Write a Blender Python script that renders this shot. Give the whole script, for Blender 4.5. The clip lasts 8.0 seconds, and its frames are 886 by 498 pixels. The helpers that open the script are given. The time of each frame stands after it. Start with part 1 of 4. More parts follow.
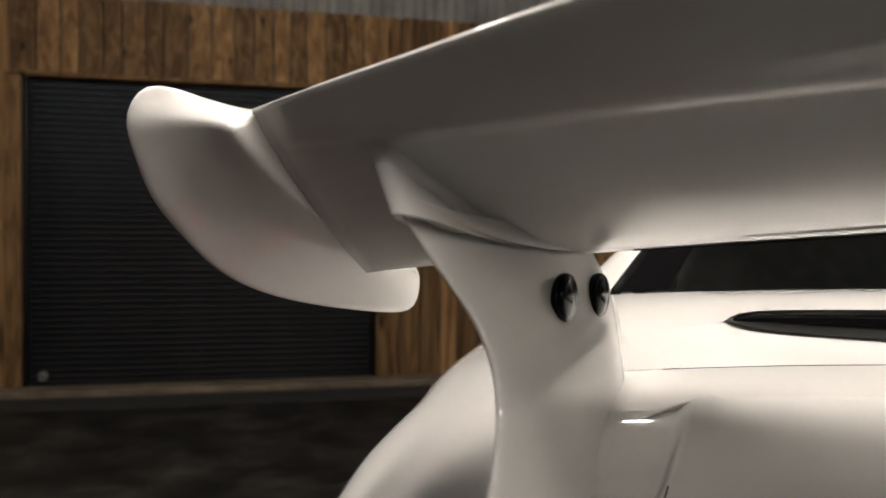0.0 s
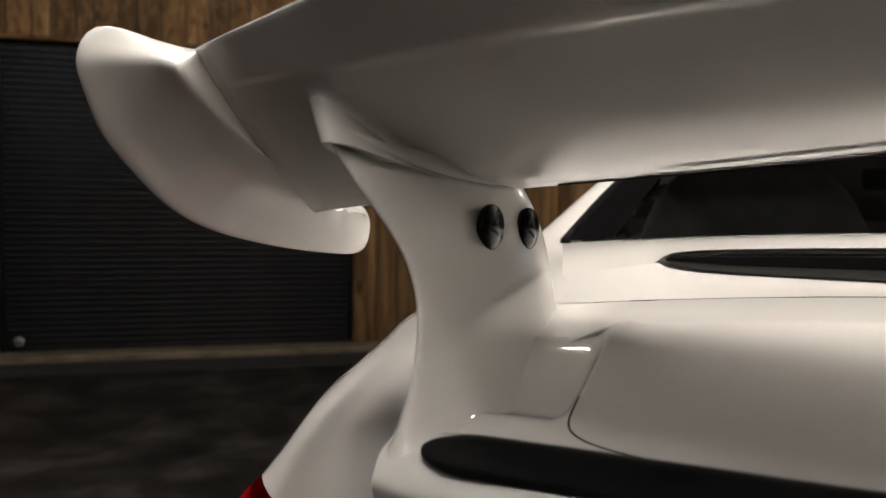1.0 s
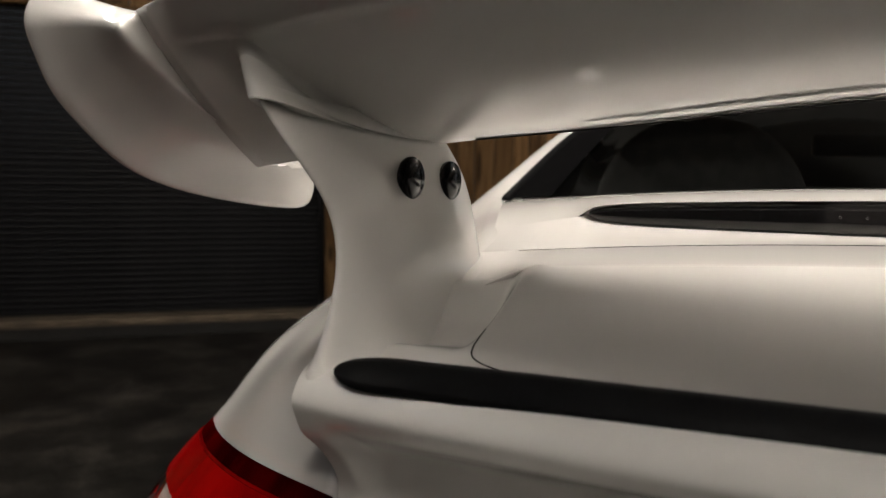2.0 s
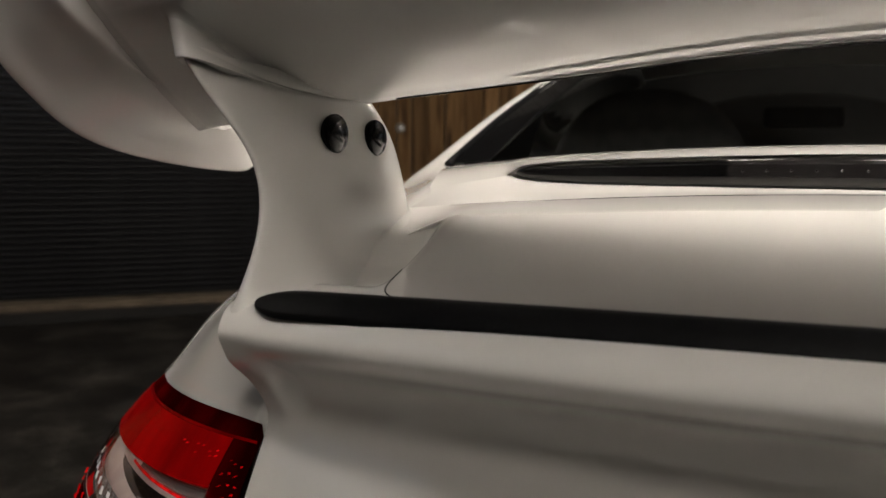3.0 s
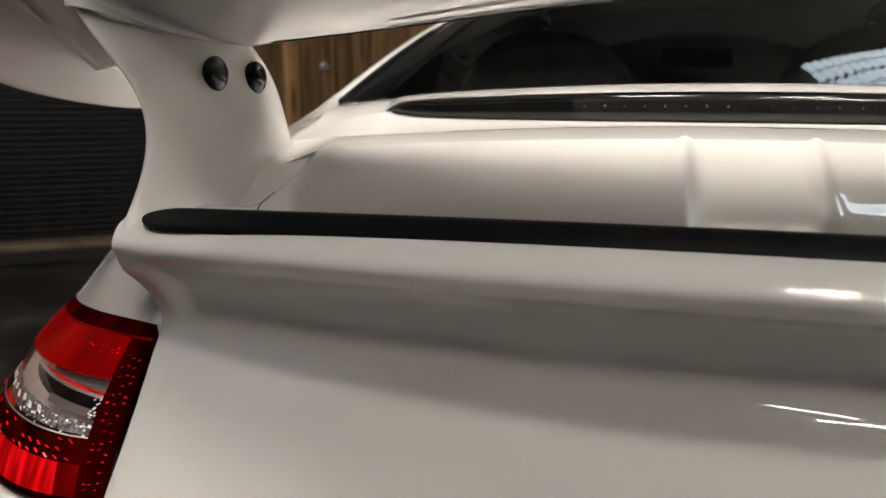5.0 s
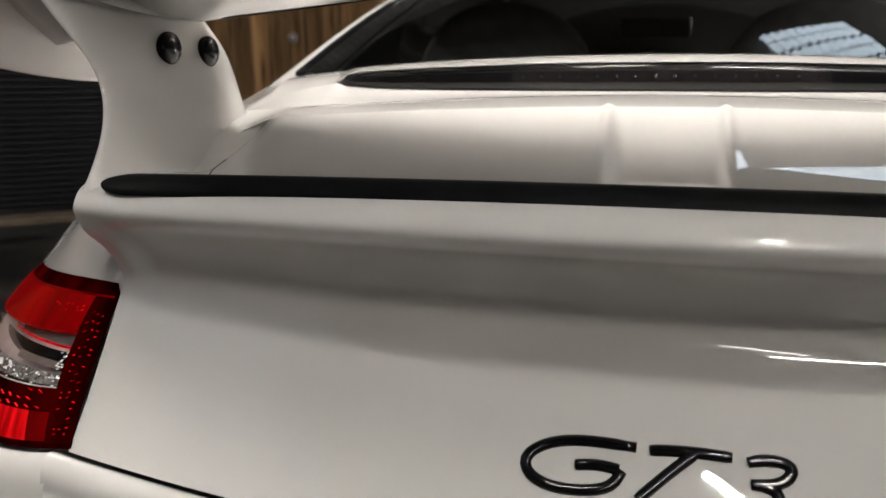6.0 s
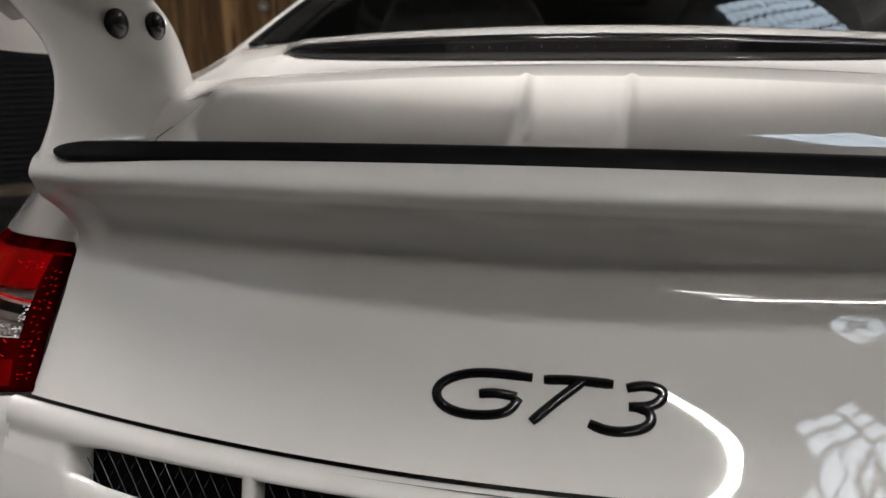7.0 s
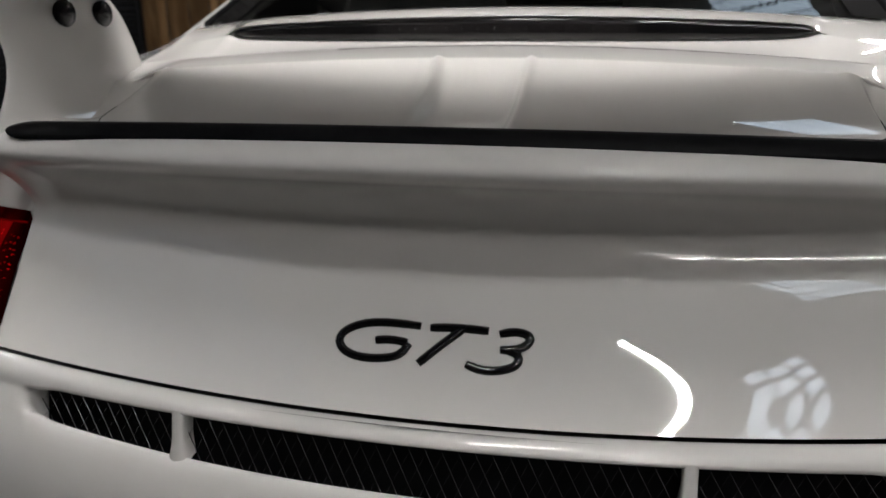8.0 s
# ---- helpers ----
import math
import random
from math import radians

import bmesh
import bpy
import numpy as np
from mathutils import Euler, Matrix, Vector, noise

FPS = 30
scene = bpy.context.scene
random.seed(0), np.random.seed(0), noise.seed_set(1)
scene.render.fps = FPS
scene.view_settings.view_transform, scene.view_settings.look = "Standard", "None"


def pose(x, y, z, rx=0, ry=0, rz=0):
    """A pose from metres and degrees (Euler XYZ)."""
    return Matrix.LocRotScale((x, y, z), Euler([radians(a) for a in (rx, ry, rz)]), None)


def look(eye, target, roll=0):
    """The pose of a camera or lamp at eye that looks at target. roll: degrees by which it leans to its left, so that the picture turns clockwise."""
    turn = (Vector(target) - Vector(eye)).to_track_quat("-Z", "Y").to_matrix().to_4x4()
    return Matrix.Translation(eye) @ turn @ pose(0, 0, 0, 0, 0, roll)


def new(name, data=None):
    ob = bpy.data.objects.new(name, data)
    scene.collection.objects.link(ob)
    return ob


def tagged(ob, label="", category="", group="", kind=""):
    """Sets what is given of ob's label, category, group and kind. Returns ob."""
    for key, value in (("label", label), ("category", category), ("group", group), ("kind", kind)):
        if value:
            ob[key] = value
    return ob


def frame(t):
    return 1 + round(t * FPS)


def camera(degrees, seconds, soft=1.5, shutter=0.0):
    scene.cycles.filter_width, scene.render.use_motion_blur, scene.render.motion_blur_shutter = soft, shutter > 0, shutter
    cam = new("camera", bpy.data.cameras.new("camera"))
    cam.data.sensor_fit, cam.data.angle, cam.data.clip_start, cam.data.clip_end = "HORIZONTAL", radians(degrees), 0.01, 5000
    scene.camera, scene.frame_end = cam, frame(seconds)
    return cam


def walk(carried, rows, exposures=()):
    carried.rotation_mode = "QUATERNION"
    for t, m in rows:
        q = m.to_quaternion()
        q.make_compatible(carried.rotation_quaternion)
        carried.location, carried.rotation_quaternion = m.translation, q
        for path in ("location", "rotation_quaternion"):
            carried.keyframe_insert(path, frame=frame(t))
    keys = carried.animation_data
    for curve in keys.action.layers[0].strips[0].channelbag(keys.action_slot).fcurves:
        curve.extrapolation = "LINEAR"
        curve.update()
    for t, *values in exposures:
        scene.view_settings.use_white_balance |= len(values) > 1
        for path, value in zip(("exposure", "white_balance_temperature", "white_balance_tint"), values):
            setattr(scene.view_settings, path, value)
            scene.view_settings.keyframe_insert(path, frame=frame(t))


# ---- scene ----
cam = camera(58.0, 8.0)
cam.data.dof.use_dof, cam.data.dof.focus_distance, cam.data.dof.aperture_fstop = True, 0.62, 8.0
PATH = [
    (0, (-0.3112, -0.1317, 1.0817), (-1.1639, 1.6768, 1.0350), 0.52),
    (0.5, (-0.2943, -0.1420, 1.0655), (-1.1272, 1.6745, 0.9833), 0.75),
    (1, (-0.2691, -0.1474, 1.0580), (-1.0781, 1.6777, 0.9378), 0.69),
    (1.5, (-0.2430, -0.1598, 1.0507), (-1.0255, 1.6744, 0.8975), 0.67),
    (2.8, (-0.1672, -0.2063, 1.0353), (-0.8707, 1.6497, 0.7900), 0.57),
    (3, (-0.1560, -0.2103, 1.0278), (-0.8531, 1.6487, 0.7862), 0.17),
    (3.5, (-0.1325, -0.2250, 1.0257), (-0.7791, 1.6474, 0.7496), 0.24),
    (4, (-0.1110, -0.2476, 1.0253), (-0.7113, 1.6343, 0.7120), 0.25),
    (4.5, (-0.0865, -0.2685, 1.0276), (-0.6515, 1.6181, 0.6791), 0.05),
    (5.8, (-0.0313, -0.3325, 1.0261), (-0.5155, 1.5563, 0.5811), 0.01),
    (6, (-0.0194, -0.3407, 1.0279), (-0.4923, 1.5483, 0.5720), -0.21),
    (6.5, (0.0105, -0.3644, 1.0334), (-0.4350, 1.5218, 0.5395), -0.23),
    (7, (0.0465, -0.3988, 1.0339), (-0.3757, 1.4824, 0.5019), -0.52),
    (7.5, (0.0863, -0.4200, 1.0408), (-0.3209, 1.4525, 0.4683), -0.72),
    (8, (0.1555, -0.4705, 1.0601), (-0.2597, 1.3862, 0.4434), -0.81),
]
walk(cam, [(t, look(eye, target, roll)) for t, eye, target, roll in PATH], [(0, 0.02, 6500, 10), (1.5, -0.26, 6600, 10), (3, -0.28, 6650, 10), (4.5, 0.08, 6550, 10), (6, 0.05, 6300, 10), (8, -0.43, 6000, 10)])

# ---- world and lights ----
world = bpy.data.worlds.new("world")
scene.world = world
world.use_nodes = True
world.node_tree.nodes["Background"].inputs[0].default_value = (0.55, 0.65, 0.8, 1)
world.node_tree.nodes["Background"].inputs[1].default_value = 0.3
scene.view_settings.exposure = 0.0


# ---- materials ----
def mat(name, colour, rough=0.5, metal=0.0, coat=0.0, emit=0.0, spec=0.5):
    m = bpy.data.materials.new(name)
    m.use_nodes = True
    b = m.node_tree.nodes["Principled BSDF"]
    b.inputs["Base Color"].default_value = (*colour, 1)
    b.inputs["Roughness"].default_value = rough
    b.inputs["Metallic"].default_value = metal
    b.inputs["Coat Weight"].default_value = coat
    b.inputs["Coat Roughness"].default_value = 0.015
    b.inputs["Specular IOR Level"].default_value = spec
    if emit:
        b.inputs["Emission Color"].default_value = (*colour, 1)
        b.inputs["Emission Strength"].default_value = emit
    return m


def node(m, kind, **values):
    n = m.node_tree.nodes.new(kind)
    for key, value in values.items():
        n.inputs[key.replace("_", " ")].default_value = value
    return n


def join(m, a, out, b, into):
    m.node_tree.links.new(a.outputs[out], b.inputs[into])


def coords(m, scale=(1, 1, 1), space="Object"):
    c, p = node(m, "ShaderNodeTexCoord"), node(m, "ShaderNodeMapping")
    p.inputs["Scale"].default_value = scale
    join(m, c, space, p, "Vector")
    return p


def ramp(m, a, out, stops):
    r = node(m, "ShaderNodeValToRGB")
    join(m, a, out, r, "Fac")
    while len(r.color_ramp.elements) < len(stops):
        r.color_ramp.elements.new(0.5)
    for e, (at, c) in zip(r.color_ramp.elements, stops):
        e.position, e.color = at, (*c, 1)
    return r


def bumped(m, tex, out, strength, distance):
    b, n = m.node_tree.nodes["Principled BSDF"], node(m, "ShaderNodeBump", Strength=strength, Distance=distance)
    join(m, tex, out, n, "Height")
    join(m, n, "Normal", b, "Normal")
    return n


def paint():
    m = mat("white_paint", (0.74, 0.73, 0.71), 0.5, 0, 1.0, 0.0, 0.1)
    m.node_tree.nodes["Principled BSDF"].inputs["Coat Roughness"].default_value = 0.01
    m.node_tree.nodes["Principled BSDF"].inputs["Coat IOR"].default_value = 1.7
    b = m.node_tree.nodes["Principled BSDF"]
    t = node(m, "ShaderNodeTexNoise", Scale=6.0, Detail=6.0)
    join(m, coords(m), "Vector", t, "Vector")
    join(m, ramp(m, t, "Fac", [(0.35, (0.655, 0.640, 0.622)), (0.7, (0.685, 0.672, 0.655))]), "Color", b, "Base Color")
    f = node(m, "ShaderNodeTexNoise", Scale=420.0, Detail=1.0)
    join(m, coords(m), "Vector", f, "Vector")
    bumped(m, f, "Fac", 0.008, 0.0006)
    return m


def timber():
    m = mat("timber", (0.25, 0.14, 0.06), 0.7, spec=0.15)
    b = m.node_tree.nodes["Principled BSDF"]
    info = node(m, "ShaderNodeObjectInfo")
    g = node(m, "ShaderNodeTexNoise", Scale=3.0, Detail=8.0, Distortion=0.6)
    p = coords(m, (7, 7, 1.3))
    shift = node(m, "ShaderNodeVectorMath")
    shift.operation = "ADD"
    join(m, p, "Vector", shift, 0)
    wide = node(m, "ShaderNodeMath")
    wide.operation = "MULTIPLY"
    wide.inputs[1].default_value = 57.0
    join(m, info, "Random", wide, 0)
    join(m, wide, "Value", shift, 1)
    join(m, shift, "Vector", g, "Vector")
    c = ramp(m, g, "Fac", [(0.3, (0.11, 0.055, 0.022)), (0.5, (0.23, 0.125, 0.05)), (0.72, (0.38, 0.23, 0.105))])
    knot = node(m, "ShaderNodeTexVoronoi", Scale=1.0)
    spread = node(m, "ShaderNodeVectorMath")
    spread.operation = "ADD"
    join(m, coords(m, (7, 7, 2.2)), "Vector", spread, 0)
    join(m, wide, "Value", spread, 1)
    join(m, spread, "Vector", knot, "Vector")
    shade = ramp(m, knot, "Distance", [(0.07, (0.22, 0.2, 0.18)), (0.17, (1, 1, 1))])
    mix = node(m, "ShaderNodeMixRGB", Fac=1.0)
    mix.blend_type = "MULTIPLY"
    join(m, c, "Color", mix, "Color1")
    join(m, shade, "Color", mix, "Color2")
    c = mix
    hsv = node(m, "ShaderNodeHueSaturation")
    v = node(m, "ShaderNodeMapRange")
    v.inputs["To Min"].default_value, v.inputs["To Max"].default_value = 0.30, 0.80
    join(m, info, "Random", v, "Value")
    join(m, v, "Result", hsv, "Value")
    join(m, c, "Color", hsv, "Color")
    join(m, hsv, "Color", b, "Base Color")
    bumped(m, g, "Fac", 0.4, 0.004)
    return m


def floor_stone():
    m = mat("floor_stone", (0.06, 0.057, 0.054), 0.62, spec=0.12)
    b = m.node_tree.nodes["Principled BSDF"]
    a = node(m, "ShaderNodeTexNoise", Scale=3.0, Detail=10.0, Roughness=0.78)
    join(m, coords(m), "Vector", a, "Vector")
    join(m, ramp(m, a, "Fac", [(0.38, (0.0035, 0.0031, 0.0028)), (0.50, (0.010, 0.009, 0.008)), (0.70, (0.042, 0.038, 0.033))]), "Color", b, "Base Color")
    f = node(m, "ShaderNodeTexNoise", Scale=60.0, Detail=4.0)
    join(m, coords(m), "Vector", f, "Vector")
    bumped(m, f, "Fac", 0.5, 0.004)
    return m


def rough_noise(name, dark, light, scale, rough, bump=0.2, metal=0.0, coat=0.0):
    m = mat(name, light, rough, metal, coat)
    b = m.node_tree.nodes["Principled BSDF"]
    a = node(m, "ShaderNodeTexNoise", Scale=scale, Detail=6.0)
    join(m, coords(m), "Vector", a, "Vector")
    join(m, ramp(m, a, "Fac", [(0.35, dark), (0.68, light)]), "Color", b, "Base Color")
    f = node(m, "ShaderNodeTexNoise", Scale=scale * 30, Detail=3.0)
    join(m, coords(m), "Vector", f, "Vector")
    bumped(m, f, "Fac", bump, 0.002)
    return m


def glass(name, tint, rough=0.0):
    m = mat(name, tint, rough, 0, 0)
    b = m.node_tree.nodes["Principled BSDF"]
    t, x = node(m, "ShaderNodeBsdfTransparent"), node(m, "ShaderNodeMixShader")
    t.inputs["Color"].default_value = (*tint, 1)
    g = node(m, "ShaderNodeBsdfGlossy")
    g.inputs["Roughness"].default_value = rough
    f = node(m, "ShaderNodeFresnel", IOR=1.5)
    join(m, f, "Fac", x, "Fac")
    m.node_tree.links.new(t.outputs[0], x.inputs[1])
    m.node_tree.links.new(g.outputs[0], x.inputs[2])
    m.node_tree.links.new(x.outputs[0], m.node_tree.nodes["Material Output"].inputs["Surface"])
    m.node_tree.nodes.remove(b)
    return m


PAINT, TIMBER, STONE = paint(), timber(), floor_stone()
RUBBER = rough_noise("rubber", (0.0035, 0.0035, 0.004), (0.006, 0.006, 0.0065), 40, 0.5, 0.1)
RUBBER.node_tree.nodes["Principled BSDF"].inputs["Specular IOR Level"].default_value = 0.08
GLOSS_BLACK = mat("gloss_black", (0.004, 0.004, 0.0045), 0.05, 0, 0.0, 0.0, 0.45)
DARK = rough_noise("dark_plastic", (0.012, 0.012, 0.013), (0.022, 0.022, 0.023), 30, 0.6, 0.2)
SLAT = rough_noise("shutter_steel", (0.0025, 0.0025, 0.003), (0.006, 0.006, 0.0068), 4, 0.5, 0.1)
SLAT.node_tree.nodes["Principled BSDF"].inputs["Specular IOR Level"].default_value = 0.1
PLASTER = rough_noise("plaster", (0.13, 0.12, 0.11), (0.20, 0.19, 0.175), 3, 0.85, 0.3)
SHEETING = rough_noise("wall_sheeting", (0.07, 0.066, 0.06), (0.14, 0.135, 0.125), 3, 0.5, 0.2)
ROOF_SHEET = rough_noise("roof_sheet", (0.015, 0.015, 0.015), (0.03, 0.03, 0.029), 2, 0.6, 0.2)
DARK_STRIP = rough_noise("dark_strip_stone", (0.002, 0.0018, 0.0016), (0.007, 0.0063, 0.0055), 6, 0.8, 0.4)
SILL = rough_noise("sill_stone", (0.055, 0.040, 0.026), (0.11, 0.083, 0.055), 8, 0.8, 0.4)
GLASS = glass("tinted_glass", (0.74, 0.77, 0.74))
CLEAR = glass("clear_lens", (0.92, 0.92, 0.92))
# Emission stands in for light thrown back by the unlit lamps.
def glowing_red_lens(name, dark, light, glow, scale):
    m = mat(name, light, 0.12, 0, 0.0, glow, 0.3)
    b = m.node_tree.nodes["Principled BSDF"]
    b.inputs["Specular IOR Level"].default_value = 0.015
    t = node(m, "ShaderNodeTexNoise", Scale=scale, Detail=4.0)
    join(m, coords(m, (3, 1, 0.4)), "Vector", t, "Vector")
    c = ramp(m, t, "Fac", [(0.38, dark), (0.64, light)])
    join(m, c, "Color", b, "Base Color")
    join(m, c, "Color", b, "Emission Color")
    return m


# Glow strengths make up for returned light; the lamps are off.
RED = glowing_red_lens("glowing_red_lens", (0.055, 0.0002, 0.0003), (0.135, 0.0003, 0.0005), 1.0, 5)
RED_STREAK = glowing_red_lens("streaky_red_lens", (0.16, 0.0005, 0.001), (0.42, 0.002, 0.003), 1.1, 30)
# Shaded copy of the red lens, the shade put into its colour.
RED_MID = glowing_red_lens("shaded_red_lens", (0.05, 0.0002, 0.0003), (0.10, 0.0003, 0.0005), 1.0, 7)
RED_DARK = glowing_red_lens("dark_red_lens", (0.010, 0.0001, 0.0002), (0.040, 0.0003, 0.0005), 0.1, 9)
RED_DARK.node_tree.nodes["Principled BSDF"].inputs["Specular IOR Level"].default_value = 0.0
CHROME = mat("chrome", (0.75, 0.75, 0.76), 0.12, 1.0)
SMOKE = mat("smoke_lens", (0.013, 0.012, 0.0125), 0.06, 0, 0.0, 0.0, 0.5)
def prism(name, colour, metal, scale, coat):
    m = mat(name, colour, 0.15, metal, coat, 0.0, 0.5 * coat)
    v = node(m, "ShaderNodeTexVoronoi", Scale=scale)
    join(m, coords(m), "Vector", v, "Vector")
    bumped(m, v, "Distance", 1.0, 0.012 if coat else 0.004)
    return m


FACET = mat("facet", (0.85, 0.85, 0.85), 0.2, 0.0)
DIODE = mat("diode", (0.017, 0.014, 0.014), 0.2)
VEIL = mat("grey_veil", (0.16, 0.13, 0.125), 0.2, 0, 0.5)
PRISM = prism("clear_prism", (0.34, 0.33, 0.32), 0.3, 130, 1.0)
FROST = rough_noise("frosted_lens", (0.55, 0.42, 0.40), (0.85, 0.74, 0.71), 18, 0.3, 0.1, 0.1, 0.5)
TUBE = mat("tube_light", (1.0, 0.90, 0.78), 0.5, 0, 0, 150.0)
OLD_TUBE = mat("old_tube_light", (1.0, 0.93, 0.84), 0.5, 0, 0, 45.0)
NEW_TUBE = mat("new_tube_light", (1.0, 0.92, 0.82), 0.5, 0, 0, 200.0)
BRIGHT_TUBE = mat("bright_tube_light", (1.0, 0.93, 0.84), 0.5, 0, 0, 470.0)
DAY = mat("rooflight_sheet", (0.80, 0.92, 1.0), 0.5, 0, 0, 2.4)
BRIGHT_DAY = mat("bright_rooflight_sheet", (0.85, 0.94, 1.0), 0.5, 0, 0, 4.5)
DULL_DAY = mat("dull_rooflight_sheet", (0.62, 0.76, 1.0), 0.5, 0, 0, 0.4)
TYRE = DARK
CAP = mat("cap_plastic", (0.005, 0.005, 0.0055), 0.16, 0, 0, 0, 0.25)
GRILLE = mat("grille_wire", (0.22, 0.22, 0.23), 0.25, 0.9)
SEAT = rough_noise("seat_cloth", (0.012, 0.012, 0.013), (0.03, 0.03, 0.03), 30, 0.9, 0.3)
ALLOY = mat("alloy", (0.4, 0.4, 0.41), 0.3, 1.0)


# ---- mesh helpers ----
def part(name, bm, material, parent=None, label="", smooth=True):
    me = bpy.data.meshes.new(name)
    bmesh.ops.recalc_face_normals(bm, faces=bm.faces[:])
    bm.to_mesh(me)
    bm.free()
    if smooth:
        me.shade_smooth()
    me.materials.append(material)
    ob = new(name, me)
    if parent is not None:
        ob.parent = parent
    if label:
        tagged(ob, label)
    return ob


def thing(name, label, category, at=(0, 0, 0), kind="", group=""):
    ob = new(name)
    ob.location = at
    return tagged(ob, label, category, group, kind)


def rows_mesh(rows, bm=None, close_u=False, caps=False, keep=None):
    """A sheet of quads through rows of points."""
    bm = bm or bmesh.new()
    vs = [[bm.verts.new(p) for p in r] for r in rows]
    n = len(rows[0])
    for i in range(len(rows) - 1):
        for j in range(n if close_u else n - 1):
            if keep and not keep(i, j):
                continue
            k = (j + 1) % n
            try:
                bm.faces.new((vs[i][j], vs[i][k], vs[i + 1][k], vs[i + 1][j]))
            except ValueError:
                pass
    if caps:
        bm.faces.new(vs[0])
        bm.faces.new(vs[-1])
    return bm


def spline(points, n):
    """n points along a smooth cubic curve through the points, by their spacing."""
    p = np.array(points, float)
    d = np.r_[0, np.cumsum(np.linalg.norm(np.diff(p, axis=0), axis=1) ** 0.6)]
    h, k = np.diff(d), len(p)
    a, b = np.eye(k), np.zeros_like(p)
    for i in range(1, k - 1):
        a[i, i - 1], a[i, i], a[i, i + 1] = h[i - 1], 2 * (h[i - 1] + h[i]), h[i]
        b[i] = 6 * ((p[i + 1] - p[i]) / h[i] - (p[i] - p[i - 1]) / h[i - 1])
    m = np.linalg.solve(a, b)
    out = []
    for t in np.linspace(0, d[-1], n):
        i = min(max(int(np.searchsorted(d, t)) - 1, 0), k - 2)
        u, v = d[i + 1] - t, t - d[i]
        out.append((m[i] * u**3 + m[i + 1] * v**3) / (6 * h[i]) + (p[i] / h[i] - m[i] * h[i] / 6) * u + (p[i + 1] / h[i] - m[i + 1] * h[i] / 6) * v)
    return np.array(out)


def refine(rows, nu, nv):
    """Rows of points made finer both ways."""
    a = np.array([spline(r, nu) for r in rows])
    return np.stack([spline(a[:, j], nv) for j in range(nu)], axis=1)


def mirrored(rows):
    a = np.array(rows, float).copy()
    a[..., 0] *= -1
    return a


def box(bm, x0, x1, y0, y1, z0, z1, bevel=0.0):
    vs = bmesh.ops.create_cube(bm, size=1)["verts"]
    bmesh.ops.transform(bm, matrix=Matrix.Translation(((x0 + x1) / 2, (y0 + y1) / 2, (z0 + z1) / 2)) @ Matrix.Diagonal((x1 - x0, y1 - y0, z1 - z0, 1)), verts=vs)
    if bevel:
        bmesh.ops.bevel(bm, geom=list({e for v in vs for e in v.link_edges}), offset=bevel, segments=2, affect="EDGES", profile=0.5)
    return bm


def disc(bm, centre, axis, radius, depth, seg=24, bevel=0.0):
    m = Matrix.Translation(centre) @ Vector(axis).to_track_quat("Z", "Y").to_matrix().to_4x4()
    vs = bmesh.ops.create_cone(bm, cap_ends=True, segments=seg, radius1=radius, radius2=radius, depth=depth, matrix=m)["verts"]
    if bevel:
        rim = [e for e in {e for v in vs for e in v.link_edges} if any(len(f.verts) > 4 for f in e.link_faces)]
        bmesh.ops.bevel(bm, geom=rim, offset=bevel, segments=2, affect="EDGES", profile=0.5)
    return bm


def tube(bm, path, radius, seg=8):
    """A round bar along a path of points."""
    path = [Vector(p) for p in path]
    rings = []
    for i, p in enumerate(path):
        d = (path[min(i + 1, len(path) - 1)] - path[max(i - 1, 0)]).normalized()
        q = d.to_track_quat("Z", "Y")
        rings.append([p + q @ Vector((radius * math.cos(a), radius * math.sin(a), 0)) for a in np.linspace(0, 2 * math.pi, seg, endpoint=False)])
    return rows_mesh(rings, bm, close_u=True, caps=True)


def step(a, b, x):
    t = min(max((x - a) / (b - a), 0.0), 1.0)
    return t * t * (3 - 2 * t)


# ---- the room ----
WALL = Matrix.Translation((-3.16, 4.71, 0)) @ Matrix.Rotation(math.atan2(0.617, 0.787), 4, "Z")
LEFT, RIGHT, DEEP, HIGH = -6.0, 8.5, 12.0, 3.4
DOOR0, DOOR1, DOOR_H = -2.23, 0.045, 2.04


def structure(name, bm, material, label, category, smooth=False):
    ob = part(name, bm, material, None, label, smooth)
    ob.matrix_world = WALL
    return tagged(ob, label, category, "", "structure")


ground = structure("ground", box(bmesh.new(), LEFT - 0.3, RIGHT + 0.3, -DEEP - 0.3, 0.6, -0.2, 0.0), STONE, "dark worn stone floor with pale patches", "floor")
bm = bmesh.new()
box(bm, LEFT, DOOR0, 0.06, 0.25, 0, HIGH)
box(bm, DOOR1, RIGHT, 0.06, 0.25, 0, HIGH)
box(bm, DOOR0, DOOR1, 0.06, 0.25, DOOR_H, HIGH)
wall_north = structure("wall_north", bm, DARK, "timber clad wall with a wide shutter opening", "wall")
structure("wall_west", box(bmesh.new(), LEFT - 0.2, LEFT, -DEEP, 0.25, 0, HIGH), PLASTER, "plain rendered side wall", "wall")
structure("wall_east", box(bmesh.new(), RIGHT, RIGHT + 0.2, -DEEP, 0.25, 0, HIGH), PLASTER, "plain rendered side wall", "wall")
structure("ceiling", box(bmesh.new(), LEFT, RIGHT, -DEEP, 0.25, HIGH, HIGH + 0.15), ROOF_SHEET, "plain dark roof sheeting", "ceiling")
structure("wall_south", box(bmesh.new(), LEFT, RIGHT, -DEEP - 0.2, -DEEP, 0, HIGH), PLASTER, "plain rendered back wall", "wall")

